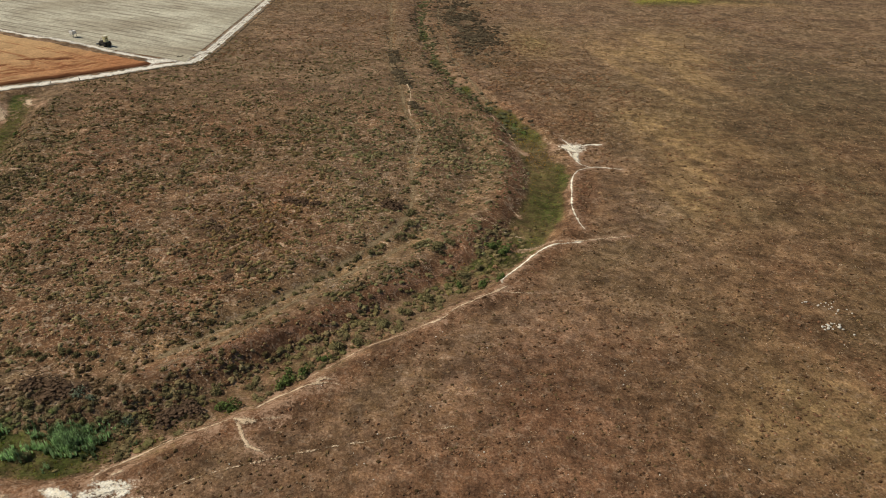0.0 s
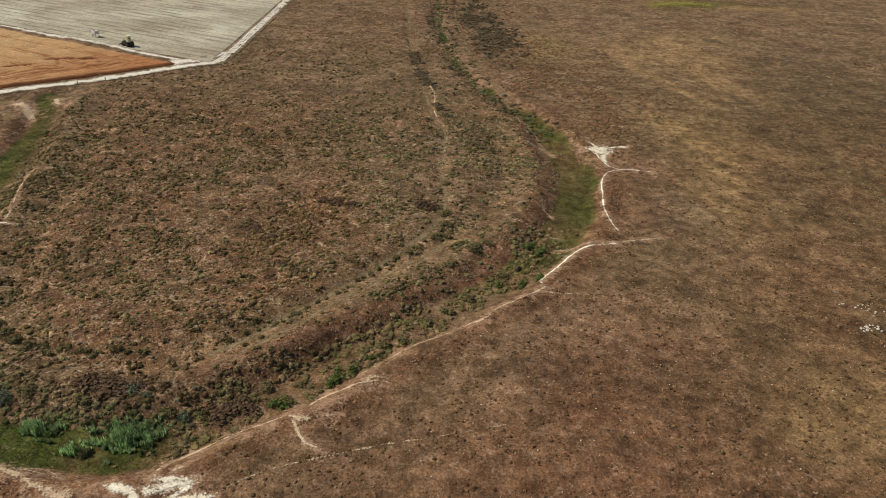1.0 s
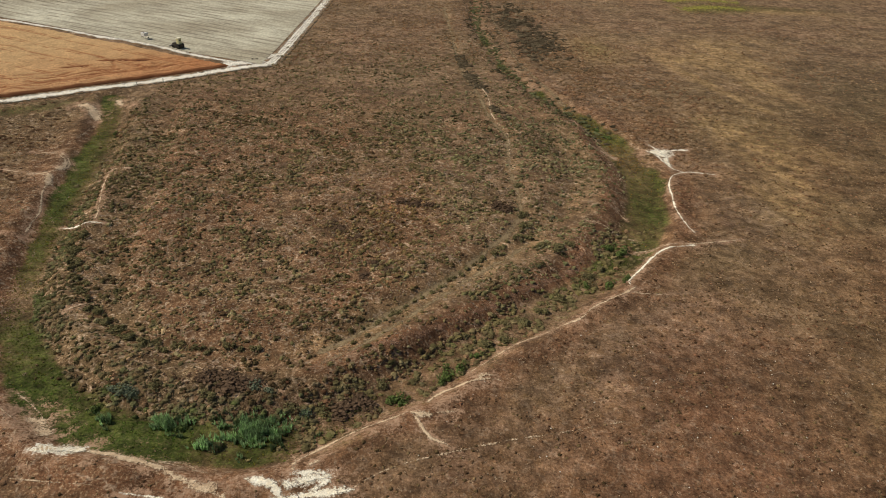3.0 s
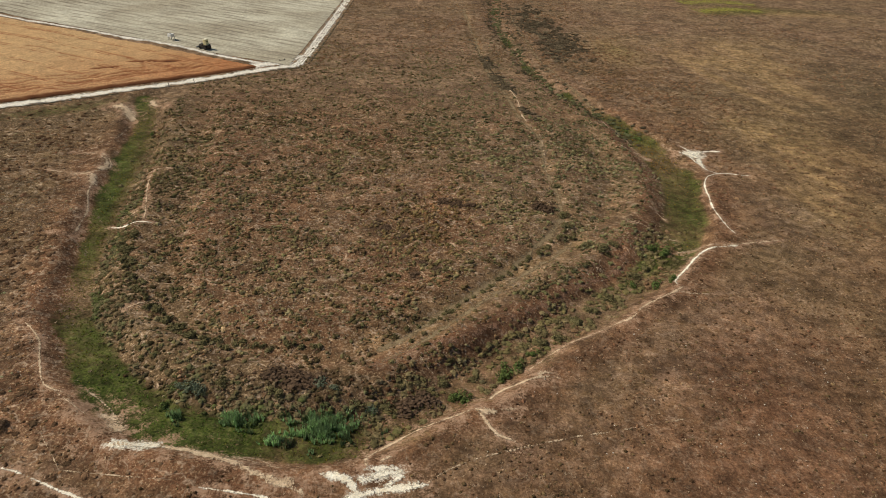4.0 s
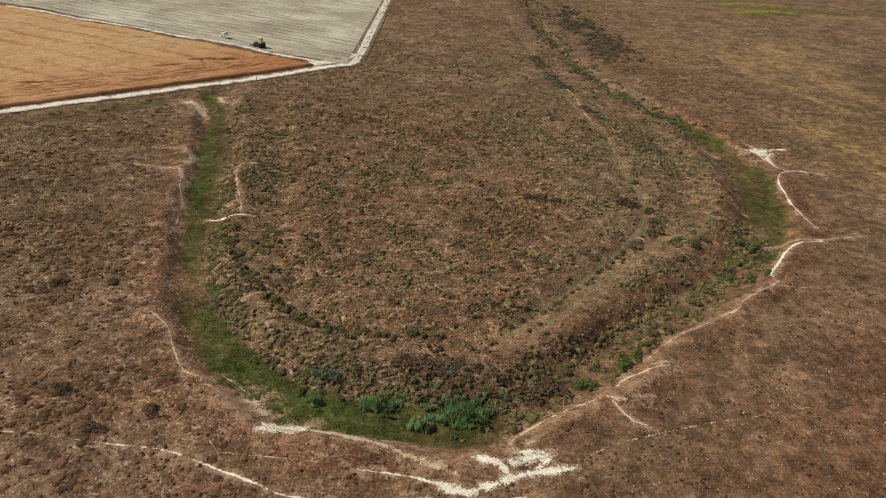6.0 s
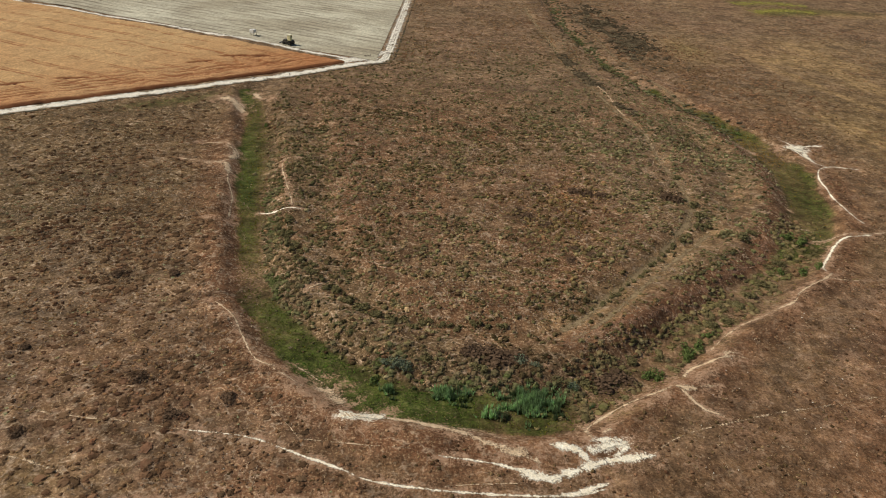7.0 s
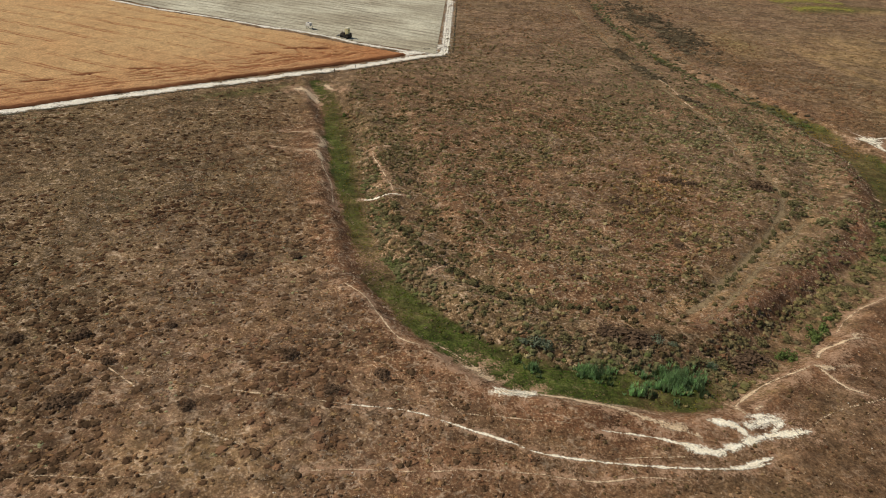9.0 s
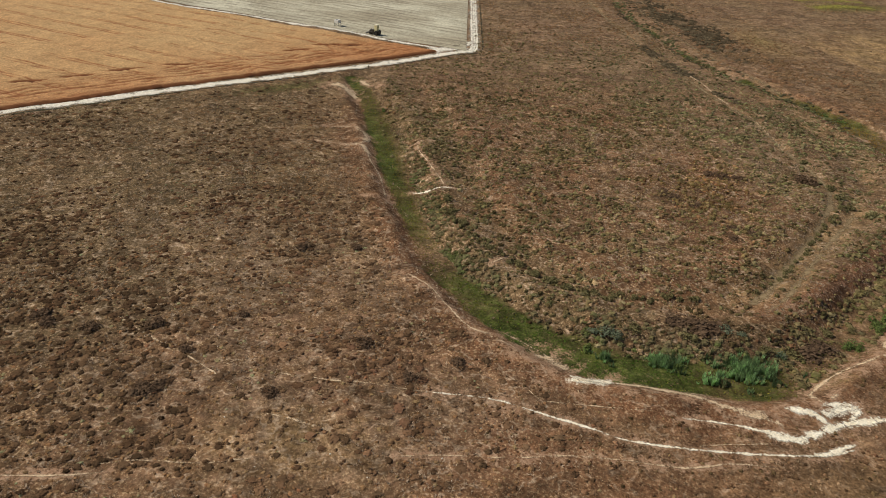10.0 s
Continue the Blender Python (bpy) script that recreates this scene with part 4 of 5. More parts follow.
def build_scrub():
    rng = np.random.default_rng(5)
    tufts = [tussock(rng) for _ in range(8)]
    leafy = [bushlet(rng, 24) for _ in range(10)]
    small_leafy = [bushlet(rng, 8, 4) for _ in range(10)]
    spread = [bushlet(rng, 44) for _ in range(8)]

    def mound(x, y, m):
        s = m[0] - m[1]
        return (0.97 * smooth(-1.5, 1.0, s) * (1 - smooth(235, 335, y)) + 0.1) * (m[0] > 0) * (m[3] < 0.86) * (0.22 + 0.78 * smooth(0.28, 0.55, 0.5 * grain(x, y, 6, 31) + 0.5 * grain(x, y, 2.2, 46))) * off_field(x, y) \
            * (1 - 0.98 * np.minimum(1, 1.15 * trodden_rim(x, y))) * (1 - 0.9 * by_line(x, y, SCARP, 2.2)) * (1 - 0.95 * by_line(x, y, NORTH_TRACK, 2.6)) * (1 - 0.85 * smooth(56, 62, x) * smooth(140, 150, y) * (1 - smooth(205, 225, y)) * (1 - smooth(3.5, 7, s)))
    def tint_mound(n, x, y):
        c = mixed(rng, n, MOUND, x, y, 11, 30, 0.75) * (0.75 + 0.5 * grain(x, y, 14, 41))[:, None]
        c = c * (1 + 0.8 * smooth(5, 40, x + 0.25 * (y - 150))[:, None] * np.array((-0.10, 0.02, 0.04)))
        rust = 0.7 * blob(x, y, 5, 150, 30, 40)[:, None] * grain(x, y, 8, 86)[:, None]
        c = c * (1 - rust) + c * np.array((1.25, 0.92, 0.80)) * rust
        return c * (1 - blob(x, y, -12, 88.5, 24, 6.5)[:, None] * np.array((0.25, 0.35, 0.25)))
    x, y, m = sown(rng, (-80, 80, 84, 335), 30000, mound)
    n = len(x)
    wide = 0.4 + 0.5 * rng.random(n)
    scatter("mound_scrub", x, y, wide, wide * (0.5 + 0.4 * rng.random(n)), 1.35 * tint_mound(n, x, y), small_leafy,
            "low olive and straw-brown scrub over the mound", "scrub", rng)

    def clumped(x, y, m):
        return mound(x, y, m) * (0.12 + 0.88 * smooth(0.40, 0.62, 0.35 * grain(x, y, 16, 62) + 0.65 * grain(x, y, 3.2, 63))) * (1 - 0.75 * smooth(195, 235, y))
    x, y, m = sown(rng, (-80, 80, 84, 335), 60000, clumped)
    n = len(x)
    wide = 0.6 + 0.9 * rng.random(n) ** 1.8
    scatter("mound_bushlets", x, y, wide, wide * (0.55 + 0.45 * rng.random(n)), tint_mound(n, x, y) * rng.choice([0.85, 1.2, 1.65], n)[:, None], leafy,
            "rounded grey-olive and brown bushlets over the mound", "scrub", rng)

    def west(x, y, m):
        out = smooth(-m[1] - 2, -m[1] - 7, m[0])
        return out * smooth(-28, -60, x + (y - 60) * 0.28) * (0.5 + 0.5 * smooth(0.3, 0.65, grain(x, y, 6, 32))) * (1 - 0.6 * smooth(150, 220, y)) * off_field(x, y) * (1 - 0.6 * smooth(85, 62, y) * smooth(-108, -80, x)) * (1 - 0.6 * blob(x, y, -143, 139, 30, 16)) * (1 - 0.7 * blob(x, y, -113, 213, 28, 9, 37)) * (1 - 0.9 * blob(x, y, -86, 171, 7, 6)) * (1 - 0.9 * blob(x, y, -83, 155, 5, 11)) * (1 - 0.8 * by_line(x, y, WEST_BOWL, 3.0))
    x, y, m = sown(rng, (-190, 42, -25, 245), 26000, west)
    n = len(x)
    scatter("steppe_scrub", x, y, 0.4 + 0.6 * rng.random(n), 0.18 + 0.25 * rng.random(n), np.minimum(1.45 * mixed(rng, n, BROWN, x, y, 9, 33), 0.34) * (1 - 0.35 * blob(x, y, -150, 145, 60, 45))[:, None], small_leafy + leafy[:3],
            "small brown cushion scrub scattered over dry steppe", "scrub", rng)
    x, y, m = sown(rng, (-190, 42, -25, 245), 32000, lambda x, y, m: west(x, y, m) * (0.3 + 0.7 * smooth(0.3, 0.6, grain(x, y, 17, 44))) * (1 - 0.65 * smooth(105, 150, y)))
    n = len(x)
    scatter("cushion_scrub", x, y, 0.6 + 1.5 * rng.random(n) ** 2.4, 0.30 + 0.35 * rng.random(n), (0.5 * mixed(rng, n, BROWN[:5], x, y, 20, 45) + np.array((0.085, 0.050, 0.029))) * np.array((0.98, 1.02, 1.08)) * (1 - 0.3 * smooth(-75, -115, x))[:, None] * rng.choice([0.65, 0.95, 1.3], n)[:, None], spread,
            "broad dark grey-brown thorny cushions on dry steppe", "scrub", rng)

    def pale(x, y, m):
        return ((m[0] > m[1]) * (1 - smooth(190, 240, y)) + smooth(-35, -60, x + (y - 60) * 0.28) * (m[0] < 0) * (1 - smooth(140, 200, y))) * smooth(0.35, 0.7, grain(x, y, 5, 81)) * off_field(x, y)
    x, y, m = sown(rng, (-150, 45, 84, 245), 46000, pale)
    n = len(x)
    scatter("straw_tufts", x, y, 0.35 + 0.4 * rng.random(n), 0.2 + 0.2 * rng.random(n), np.array((0.47, 0.36, 0.255)) * (0.7 + 0.6 * rng.random((n, 1))), tufts,
            "thin bleached straw tufts among the scrub", "dry grass", rng)

    def bank(x, y, m):
        s = m[0] / m[1]
        return smooth(0.29, 0.33, m[3]) * (1 - smooth(0.53, 0.57, m[3])) * smooth(-0.9, -0.5, s) * (1 - smooth(1.2, 1.9, s)) * (0.1 + 0.9 * smooth(0.35, 0.6, grain(x, y, 4, 34))) * (1 - 0.95 * by_line(x, y, SCARP, 2.4))
    x, y, m = sown(rng, (-30, 70, 80, 150), 9000, bank)
    n = len(x)
    tint = mixed(rng, n, [(0.23, 0.24, 0.095), (0.28, 0.255, 0.11), (0.23, 0.215, 0.10), (0.31, 0.27, 0.135), (0.33, 0.23, 0.125)], x, y, 6, 35)
    scatter("moat_scrub", x, y, 0.9 + 1.0 * rng.random(n), 0.6 + 0.5 * rng.random(n), tint * np.array((0.78, 0.70, 0.70)), leafy, "grey-green bushy scrub along the floor of the moat", "scrub", rng)

    def slope(x, y, m):
        s = m[0] / m[1]
        return smooth(0.08, 0.14, m[3]) * (1 - smooth(0.31, 0.35, m[3])) * smooth(0.7, 1.1, s) * (1 - smooth(1.7, 2.6, s)) * (0.15 + 0.85 * smooth(0.35, 0.65, grain(x, y, 6, 74)))
    x, y, m = sown(rng, (-85, 72, 0, 200), 14000, slope)
    n = len(x)
    tint = mixed(rng, n, [(0.21, 0.235, 0.085), (0.27, 0.26, 0.12), (0.30, 0.25, 0.13), (0.33, 0.24, 0.13)], x, y, 6, 75)
    scatter("slope_scrub", x, y, 0.8 + 0.9 * rng.random(n), 0.6 + 0.6 * rng.random(n), tint * 0.62, leafy, "grey-green and straw scrub on the inner slope of the moat", "scrub", rng)

    def east(x, y, m):
        out = np.where(m[0] < 0, smooth(-m[1] - 1.5, -m[1] - 5, m[0]), 0)
        return out * (1 - smooth(-40, -62, x + (y - 60) * 0.28)) * (0.3 + 0.7 * smooth(0.3, 0.7, grain(x, y, 5, 36))) * (1 - 0.55 * smooth(120, 200, y))
    x, y, m = sown(rng, (-55, 42, 205, 330), 80000, lambda x, y, m: east(x, y, m) * (1 - 0.6 * smooth(180, 260, y)))
    n = len(x)
    wide = 0.3 + 0.75 * rng.random(n) ** 2
    scatter("dry_tufts", x, y, wide, wide * (0.35 + 0.35 * rng.random(n)), mixed(rng, n, RUSTY, x, y, 8, 37) * rng.choice([0.55, 0.8, 1.05, 1.35], n)[:, None], small_leafy,
            "small rusty-brown dry tufts over bare ground", "dry grass", rng)
    x, y, m = sown(rng, (-55, 42, 205, 250), 16000, east)
    n = len(x)
    scatter("bleached_tufts", x, y, 0.25 + 0.35 * rng.random(n), 0.15 + 0.15 * rng.random(n), np.array((0.46, 0.34, 0.22)) * (0.7 + 0.6 * rng.random((n, 1))), tufts[:5],
            "thin bleached straw tufts over reddish bare ground", "dry grass", rng)

    def beside(x, y, m):
        return (m[0] < -m[1] - 1) * np.minimum(blob(x, y, 88, 235, 24, 45) + blob(x, y, 78, 292, 20, 34), 1) * (0.2 + 0.8 * smooth(0.35, 0.65, grain(x, y, 9, 77)))
    x, y, m = sown(rng, (45, 150, 150, 350), 12000, beside)
    n = len(x)
    scatter("bank_scrub", x, y, 0.9 + 1.1 * rng.random(n) ** 1.5, 0.5 + 0.4 * rng.random(n), (0.6 * mixed(rng, n, BROWN, x, y, 9, 78) + np.array((0.08, 0.056, 0.034))) * 1.25, leafy,
            "brown cushion scrub beside the moat", "scrub", rng)

    def north(x, y, m):
        return 0.9 * smooth(255, 285, y) * smooth(-48, -40, x) * (1 - 0.75 * smooth(60, 100, x)) * (0.25 + 0.75 * smooth(0.4, 0.65, grain(x, y, 10, 38)))
    x, y, m = sown(rng, (-46, 250, 260, 450), 30000, north)
    n = len(x)
    scatter("far_scrub", x, y, 0.7 + 0.9 * rng.random(n), 0.3 + 0.4 * rng.random(n), mixed(rng, n, BROWN, x, y, 14, 39) * np.array((1.15, 1.25, 1.3)), small_leafy,
            "thin brown scrub on the far plain", "scrub", rng)

    # dry thickets along the old ditch that runs north
    thickets = [(28.4, 303), (31.8, 277), (34.5, 262), (38.8, 239), (41.5, 224)]

    def ditch(x, y, m):
        return np.maximum(by_line(x, y, thickets, 1.7) * smooth(0.3, 0.5, grain(x, y, 7, 72)), 0.75 * (blob(x, y, 58, 385, 9, 28, 5) + blob(x, y, 65, 336, 9, 32, 5)) * smooth(0.3, 0.6, grain(x, y, 8, 71))) + 0.2 * by_line(x, y, NORTH_DITCH, 4.0)
    x, y, m = sown(rng, (10, 205, 125, 460), 29000, ditch)
    n = len(x)
    damp = by_line(x, y, NORTH_DITCH, 3.5)[:, None]
    scatter("ditch_thicket", x, y, 1.2 + 1.6 * rng.random(n), 0.7 + 0.6 * rng.random(n), (np.array((0.125, 0.098, 0.062)) * (1 - damp) + np.array((0.140, 0.145, 0.068)) * damp) * (0.6 + 0.7 * rng.random((n, 1))), leafy,
            "dark dry thickets and grey-green weeds along an old ditch", "scrub", rng)

    def floor(x, y, m):
        s = np.abs(m[0]) / m[1]
        lush = 1 - 0.85 * smooth(0.30, 0.34, m[3]) * (1 - smooth(0.50, 0.54, m[3]))
        return (1 - smooth(0.7, 1.1, s)) * lush * (1 - 0.85 * smooth(LUSH_END, LUSH_END + 0.03, m[3]) * (1 - smooth(0.55, 0.75, grain(x, y, 9, 5))))
    x, y, m = sown(rng, (-100, 68, 90, 300), 90000, floor)
    n = len(x)
    scatter("moat_grass", x, y, 0.25 + 0.3 * rng.random(n), 0.12 + 0.22 * rng.random(n), mixed(rng, n, GRASS, x, y, 7, 40) * (1 + blob(x, y, -34, 81, 28, 12)[:, None] * np.array((-0.2, 0.25, 0.45))) * (1 + smooth(30, 60, x)[:, None] * np.array((0.8, 0.2, 0.0))), tufts,
            "lush green grass on the floor of the moat", "grass", rng)

    # taller reeds in the wettest hollow
    for cx, cy, rx, ry, turn, count in ((-8.6, 79.2, 6.4, 3.4, 4, 760), (-22.0, 80.0, 4.6, 2.0, -14, 300), (-14.8, 75.8, 2.6, 1.2, 0, 70), (-32, 80.2, 2.4, 1.0, -20, 50)):
        stands = 12 + count // 8
        hub = rng.integers(0, stands, count)
        a, r = (rng.random(stands) * 2 * math.pi)[hub] + rng.normal(0, 0.12, count), np.abs(np.abs(rng.normal(0, 0.6, stands))[hub] + rng.normal(0, 0.08, count))
        c, s = math.cos(radians(turn)), math.sin(radians(turn))
        u, v = rx * r * np.cos(a), ry * r * np.sin(a)
        x, y = cx + u * c - v * s, cy + u * s + v * c
        tint = np.array([(0.22, 0.30, 0.145)]) * (0.35 + 1.5 * rng.random((stands, 1)) ** 1.3)[hub] * (0.7 + 0.6 * rng.random((count, 1))) + np.array([(0.05, 0.05, 0.02)]) * rng.random((count, 1))
        reed = [tussock(rng, 10, 0.30, 0.07) for _ in range(6)]
        scatter("reed_bed", x, y, 0.8 + 0.7 * rng.random(count), (0.9 + 1.6 * rng.random(count)) * (1 - 0.35 * np.minimum(r, 1.5)), tint * np.array((1.05, 1.15, 1.1)), reed, "tall blue-green reeds in the wet hollow of the moat", "reeds", rng, REED)


build_scrub()


# ---- single bushes ----
def bush_mesh(seed, tint, leaves=420, twigs=14):
    """Foliage and twigs of a bush two metres across."""
    rng = np.random.default_rng(seed)
    lobes = [(rng.normal(0, 0.42), rng.normal(0, 0.36), 0.35 + 0.35 * rng.random(), 0.35 + 0.3 * rng.random()) for _ in range(7)]
    v, f, col = [], [], []
    for k in range(leaves):
        lx, ly, lz, lr = lobes[k % 7]
        d = rng.normal(size=3)
        d /= np.linalg.norm(d)
        c = np.array((lx, ly, lz)) + d * lr * (0.75 + 0.35 * rng.random())
        c[2] = max(c[2], 0.02)
        out = np.array((d[0], d[1], abs(d[2]) + 0.2)) + 0.45 * rng.normal(size=3)
        a = np.cross(out, rng.normal(size=3))
        b = np.cross(out, a)
        a, b = a / np.linalg.norm(a) * 0.13, b / np.linalg.norm(b) * 0.10
        n = len(v)
        v += [tuple(c - a), tuple(c + b), tuple(c + a), tuple(c - b)]
        f.append((n, n + 1, n + 2, n + 3))
        col += [(*(np.array(tint) * (0.6 + 0.8 * rng.random())), 1)] * 4
    leaf = mesh_of("foliage", v, f, FOLIAGE, colours={"tint": col}, flat=True)
    v, f, col = [], [], []
    for k in range(twigs):
        lx, ly, lz, lr = lobes[k % 7]
        tip = np.array((lx, ly, lz)) + rng.normal(size=3) * 0.2
        side = np.array((0.02, 0, 0)), np.array((-0.01, 0.018, 0)), np.array((-0.01, -0.018, 0))
        n = len(v)
        v += [tuple(q + np.array((0.05 * lx, 0.05 * ly, -0.1))) for q in side] + [tuple(tip)]
        f += [(n, n + 1, n + 3), (n + 1, n + 2, n + 3), (n + 2, n, n + 3)]
        col += [(0.09, 0.06, 0.04, 1)] * 4
    return leaf, mesh_of("twigs", v, f, FOLIAGE, colours={"tint": col}, flat=True)


def bush(name, meshes, at, size, high, turn, label, group):
    x, y = at
    ob = thing(name, label, "bush", (x, y, float(land(np.array([x]), np.array([y]))[0]) - 0.05), group, turn)
    for kind, me in zip(("foliage", "twigs"), meshes):
        o = new(kind, me)
        o.parent = ob
        o.scale = (size / 2, size / 2 * 0.85, high)
    return ob


def build_bushes():
    rng = random.Random(8)
    green = [bush_mesh(20 + k, (0.120, 0.160, 0.050)) for k in range(3)]
    grey = [bush_mesh(30 + k, (0.165, 0.145, 0.068)) for k in range(3)]
    dark = [bush_mesh(40 + k, (0.128, 0.084, 0.054), 420) for k in range(3)]
    dry = [bush_mesh(50 + k, (0.200, 0.160, 0.100), 420) for k in range(2)]
    for x, y, s, h in ((22, 94, 3.2, 1.2), (24.6, 95.6, 2.6, 1.2), (13, 87.6, 2.8, 1.1), (14.6, 86.6, 2.2, 0.9), (20.8, 92.4, 2.2, 0.9), (-20, 79.6, 1.8, 0.8), (60.6, 140.6, 3.0, 1.3),
                       (63.4, 138.8, 3.2, 1.3), (57.6, 124.6, 2.8, 1.0), (61.4, 125.8, 2.4, 1.0), (52, 124.8, 2.2, 0.9), (27.6, 99.6, 2.0, 0.8), (75.6, 214, 3.0, 0.8), (73, 221, 2.6, 0.7),
                       (-79, 199, 2.0, 0.7), (-34.6, 82.6, 1.9, 0.8)):
        bush("green_bush", rng.choice(green), (x, y), s, h, rng.uniform(0, 360), "leafy green bush in the damp moat", "green bushes along the moat")
    for x, y, s, h in ((49.5, 284, 3.0, 0.6), (52, 275, 3.0, 0.6), (54.3, 268.7, 2.6, 0.6), (51, 279, 2.4, 0.5), (47, 301, 2.4, 0.5), (44.5, 316, 2.4, 0.5), (-13.2, 76, 2.0, 0.9), (41, 153, 2.6, 0.9), (41.2, 147.4, 2.4, 0.9), (41.8, 143, 2.0, 0.8), (42, 169.6, 2.6, 0.9), (44, 138, 3.0, 0.9), (47.5, 136.6, 3.2, 0.9), (50.6, 138.6, 2.4, 0.8), (-44.2, 107, 2.4, 0.9),
                       (-41.5, 103.4, 2.6, 0.9), (-38.6, 101.2, 2.4, 0.9), (-35.6, 99.2, 2.4, 0.9), (-32.4, 97.8, 2.2, 0.8), (-28.5, 96.8, 2.0, 0.8), (-58.8, 133.4, 2.8, 1.1), (-58.2, 127.6, 2.4, 0.9),
                       (-57, 123, 2.0, 0.8), (33, 104.6, 2.4, 0.9), (37.5, 110, 2.6, 0.9), (41.6, 114.6, 2.4, 0.9), (29.5, 103.6, 2.4, 0.9), (46, 118.6, 2.2, 0.9), (-16.5, 84.6, 2.2, 0.9),
                       (1.5, 84, 2.2, 0.9), (-3.2, 83.6, 2.0, 0.8), (53.4, 128.6, 2.2, 0.8), (56.8, 131.6, 2.4, 0.8), (11, 91, 2.0, 0.8), (-26, 86, 2.2, 0.9)):
        bush("grey_bush", rng.choice(grey), (x, y), s * 1.2, h, rng.uniform(0, 360), "grey-green bush on the moat bank", "grey bushes on the banks")
    for x, y in curve_points([(41.4, 152), (40.9, 146.8), (38, 141.4), (33, 135), (26.5, 127.6), (20, 120), (14, 113), (8, 107), (2, 102)], 2.0):
        bush("grey_bush", rng.choice(grey), (float(x) + rng.gauss(0, 0.4), float(y) + rng.gauss(0, 0.4)), rng.uniform(1.0, 2.2), rng.uniform(0.45, 0.75), rng.uniform(0, 360),
             "small grey-green bush in an old inner ditch", "bushes along the inner ditch")
    for x, y in curve_points([(-62, 136), (-57.1, 125.8), (-51.6, 115.5), (-47, 109.4), (-44.2, 106.7), (-39.1, 102.2), (-33, 99.5), (-27.6, 98.5), (-20, 97.6), (-12, 97)], 1.9):
        bush("grey_bush", rng.choice(grey), (float(x) + rng.gauss(0, 0.5), float(y) + rng.gauss(0, 0.5)), rng.uniform(1.2, 2.4), rng.uniform(0.5, 0.8), rng.uniform(0, 360),
             "small grey-green bush in an old inner ditch", "bushes along the inner ditch")
    sage = [bush_mesh(60 + k, (0.160, 0.185, 0.120)) for k in range(2)]
    for x, y, s, h in ((-30.7, 85.8, 2.8, 0.9), (-29.2, 85.2, 2.2, 0.8), (-33.2, 86.4, 2.0, 0.7), (-9.8, 86.7, 2.4, 0.8), (-1.2, 83.4, 2.0, 0.7), (-7.4, 86.2, 1.8, 0.6)):
        bush("sage_bush", rng.choice(sage), (x, y), s, h, rng.uniform(0, 360), "pale blue-grey leafy bush beside the reeds", "sage bushes by the reeds")
    for k in range(26):
        u = rng.random()
        x, y = 63 - 5 * u + rng.gauss(0, 3.2), 292 + 105 * u
        bush("dark_bush", rng.choice(dry), (x, y), rng.uniform(2.6, 5.0), rng.uniform(0.4, 0.8), rng.uniform(0, 360), "dark dry bush on the far plain", "dark bushes on the plain")
    for x, y, s, h in ((-3.2, 142, 3.0, 0.5), (0.8, 138.6, 3.2, 0.5), (-5.4, 144.4, 2.6, 0.5), (6.4, 127.6, 2.6, 0.5), (9.2, 124.2, 2.4, 0.4), (4.8, 122, 2.6, 0.4), (10.4, 157, 3.4, 0.7), (14, 156.4, 3.6, 0.7), (17.4, 156, 3.0, 0.7), (35.8, 156.6, 4.4, 1.4), (37.6, 154.8, 2.6, 0.8), (-14.6, 87.6, 5.4, 0.9), (-11, 87.2, 4.8, 0.9), (-18.2, 88.4, 3.6, 0.7),
                       (4.4, 84.6, 4.6, 0.9), (7, 86.4, 4.0, 0.8), (-64.5, 71.6, 2.6, 0.6), (-57, 76, 2.4, 0.6), (-103.6, 66, 3.2, 0.7), (-101, 67, 2.4, 0.6), (-107, 82.6, 2.8, 0.7), (-117, 80.4, 2.6, 0.7),
                       (-127, 83, 3.2, 0.7), (-124.6, 80.6, 2.8, 0.6), (-93.6, 86, 2.0, 0.6), (-100, 75.6, 2.2, 0.6), (-84.6, 66.6, 2.0, 0.6), (-72, 79.4, 2.4, 0.7), (-88, 109.4, 2.6, 0.6), (-77, 111, 2.4, 0.6)):
        bush("dark_bush", rng.choice(dark), (x, y), s * 1.3, h * 0.95, rng.uniform(0, 360), "low dark grey-brown thorny bush, half dry", "dark thorny bushes")


build_bushes()


# ---- stones ----
def stone_material():
    n = Nodes("white_limestone")
    v = n.noise(6.0, 4, 0.6)
    return n.done(n.mix(v, (0.42, 0.38, 0.31), (0.74, 0.70, 0.60)), 0.9)


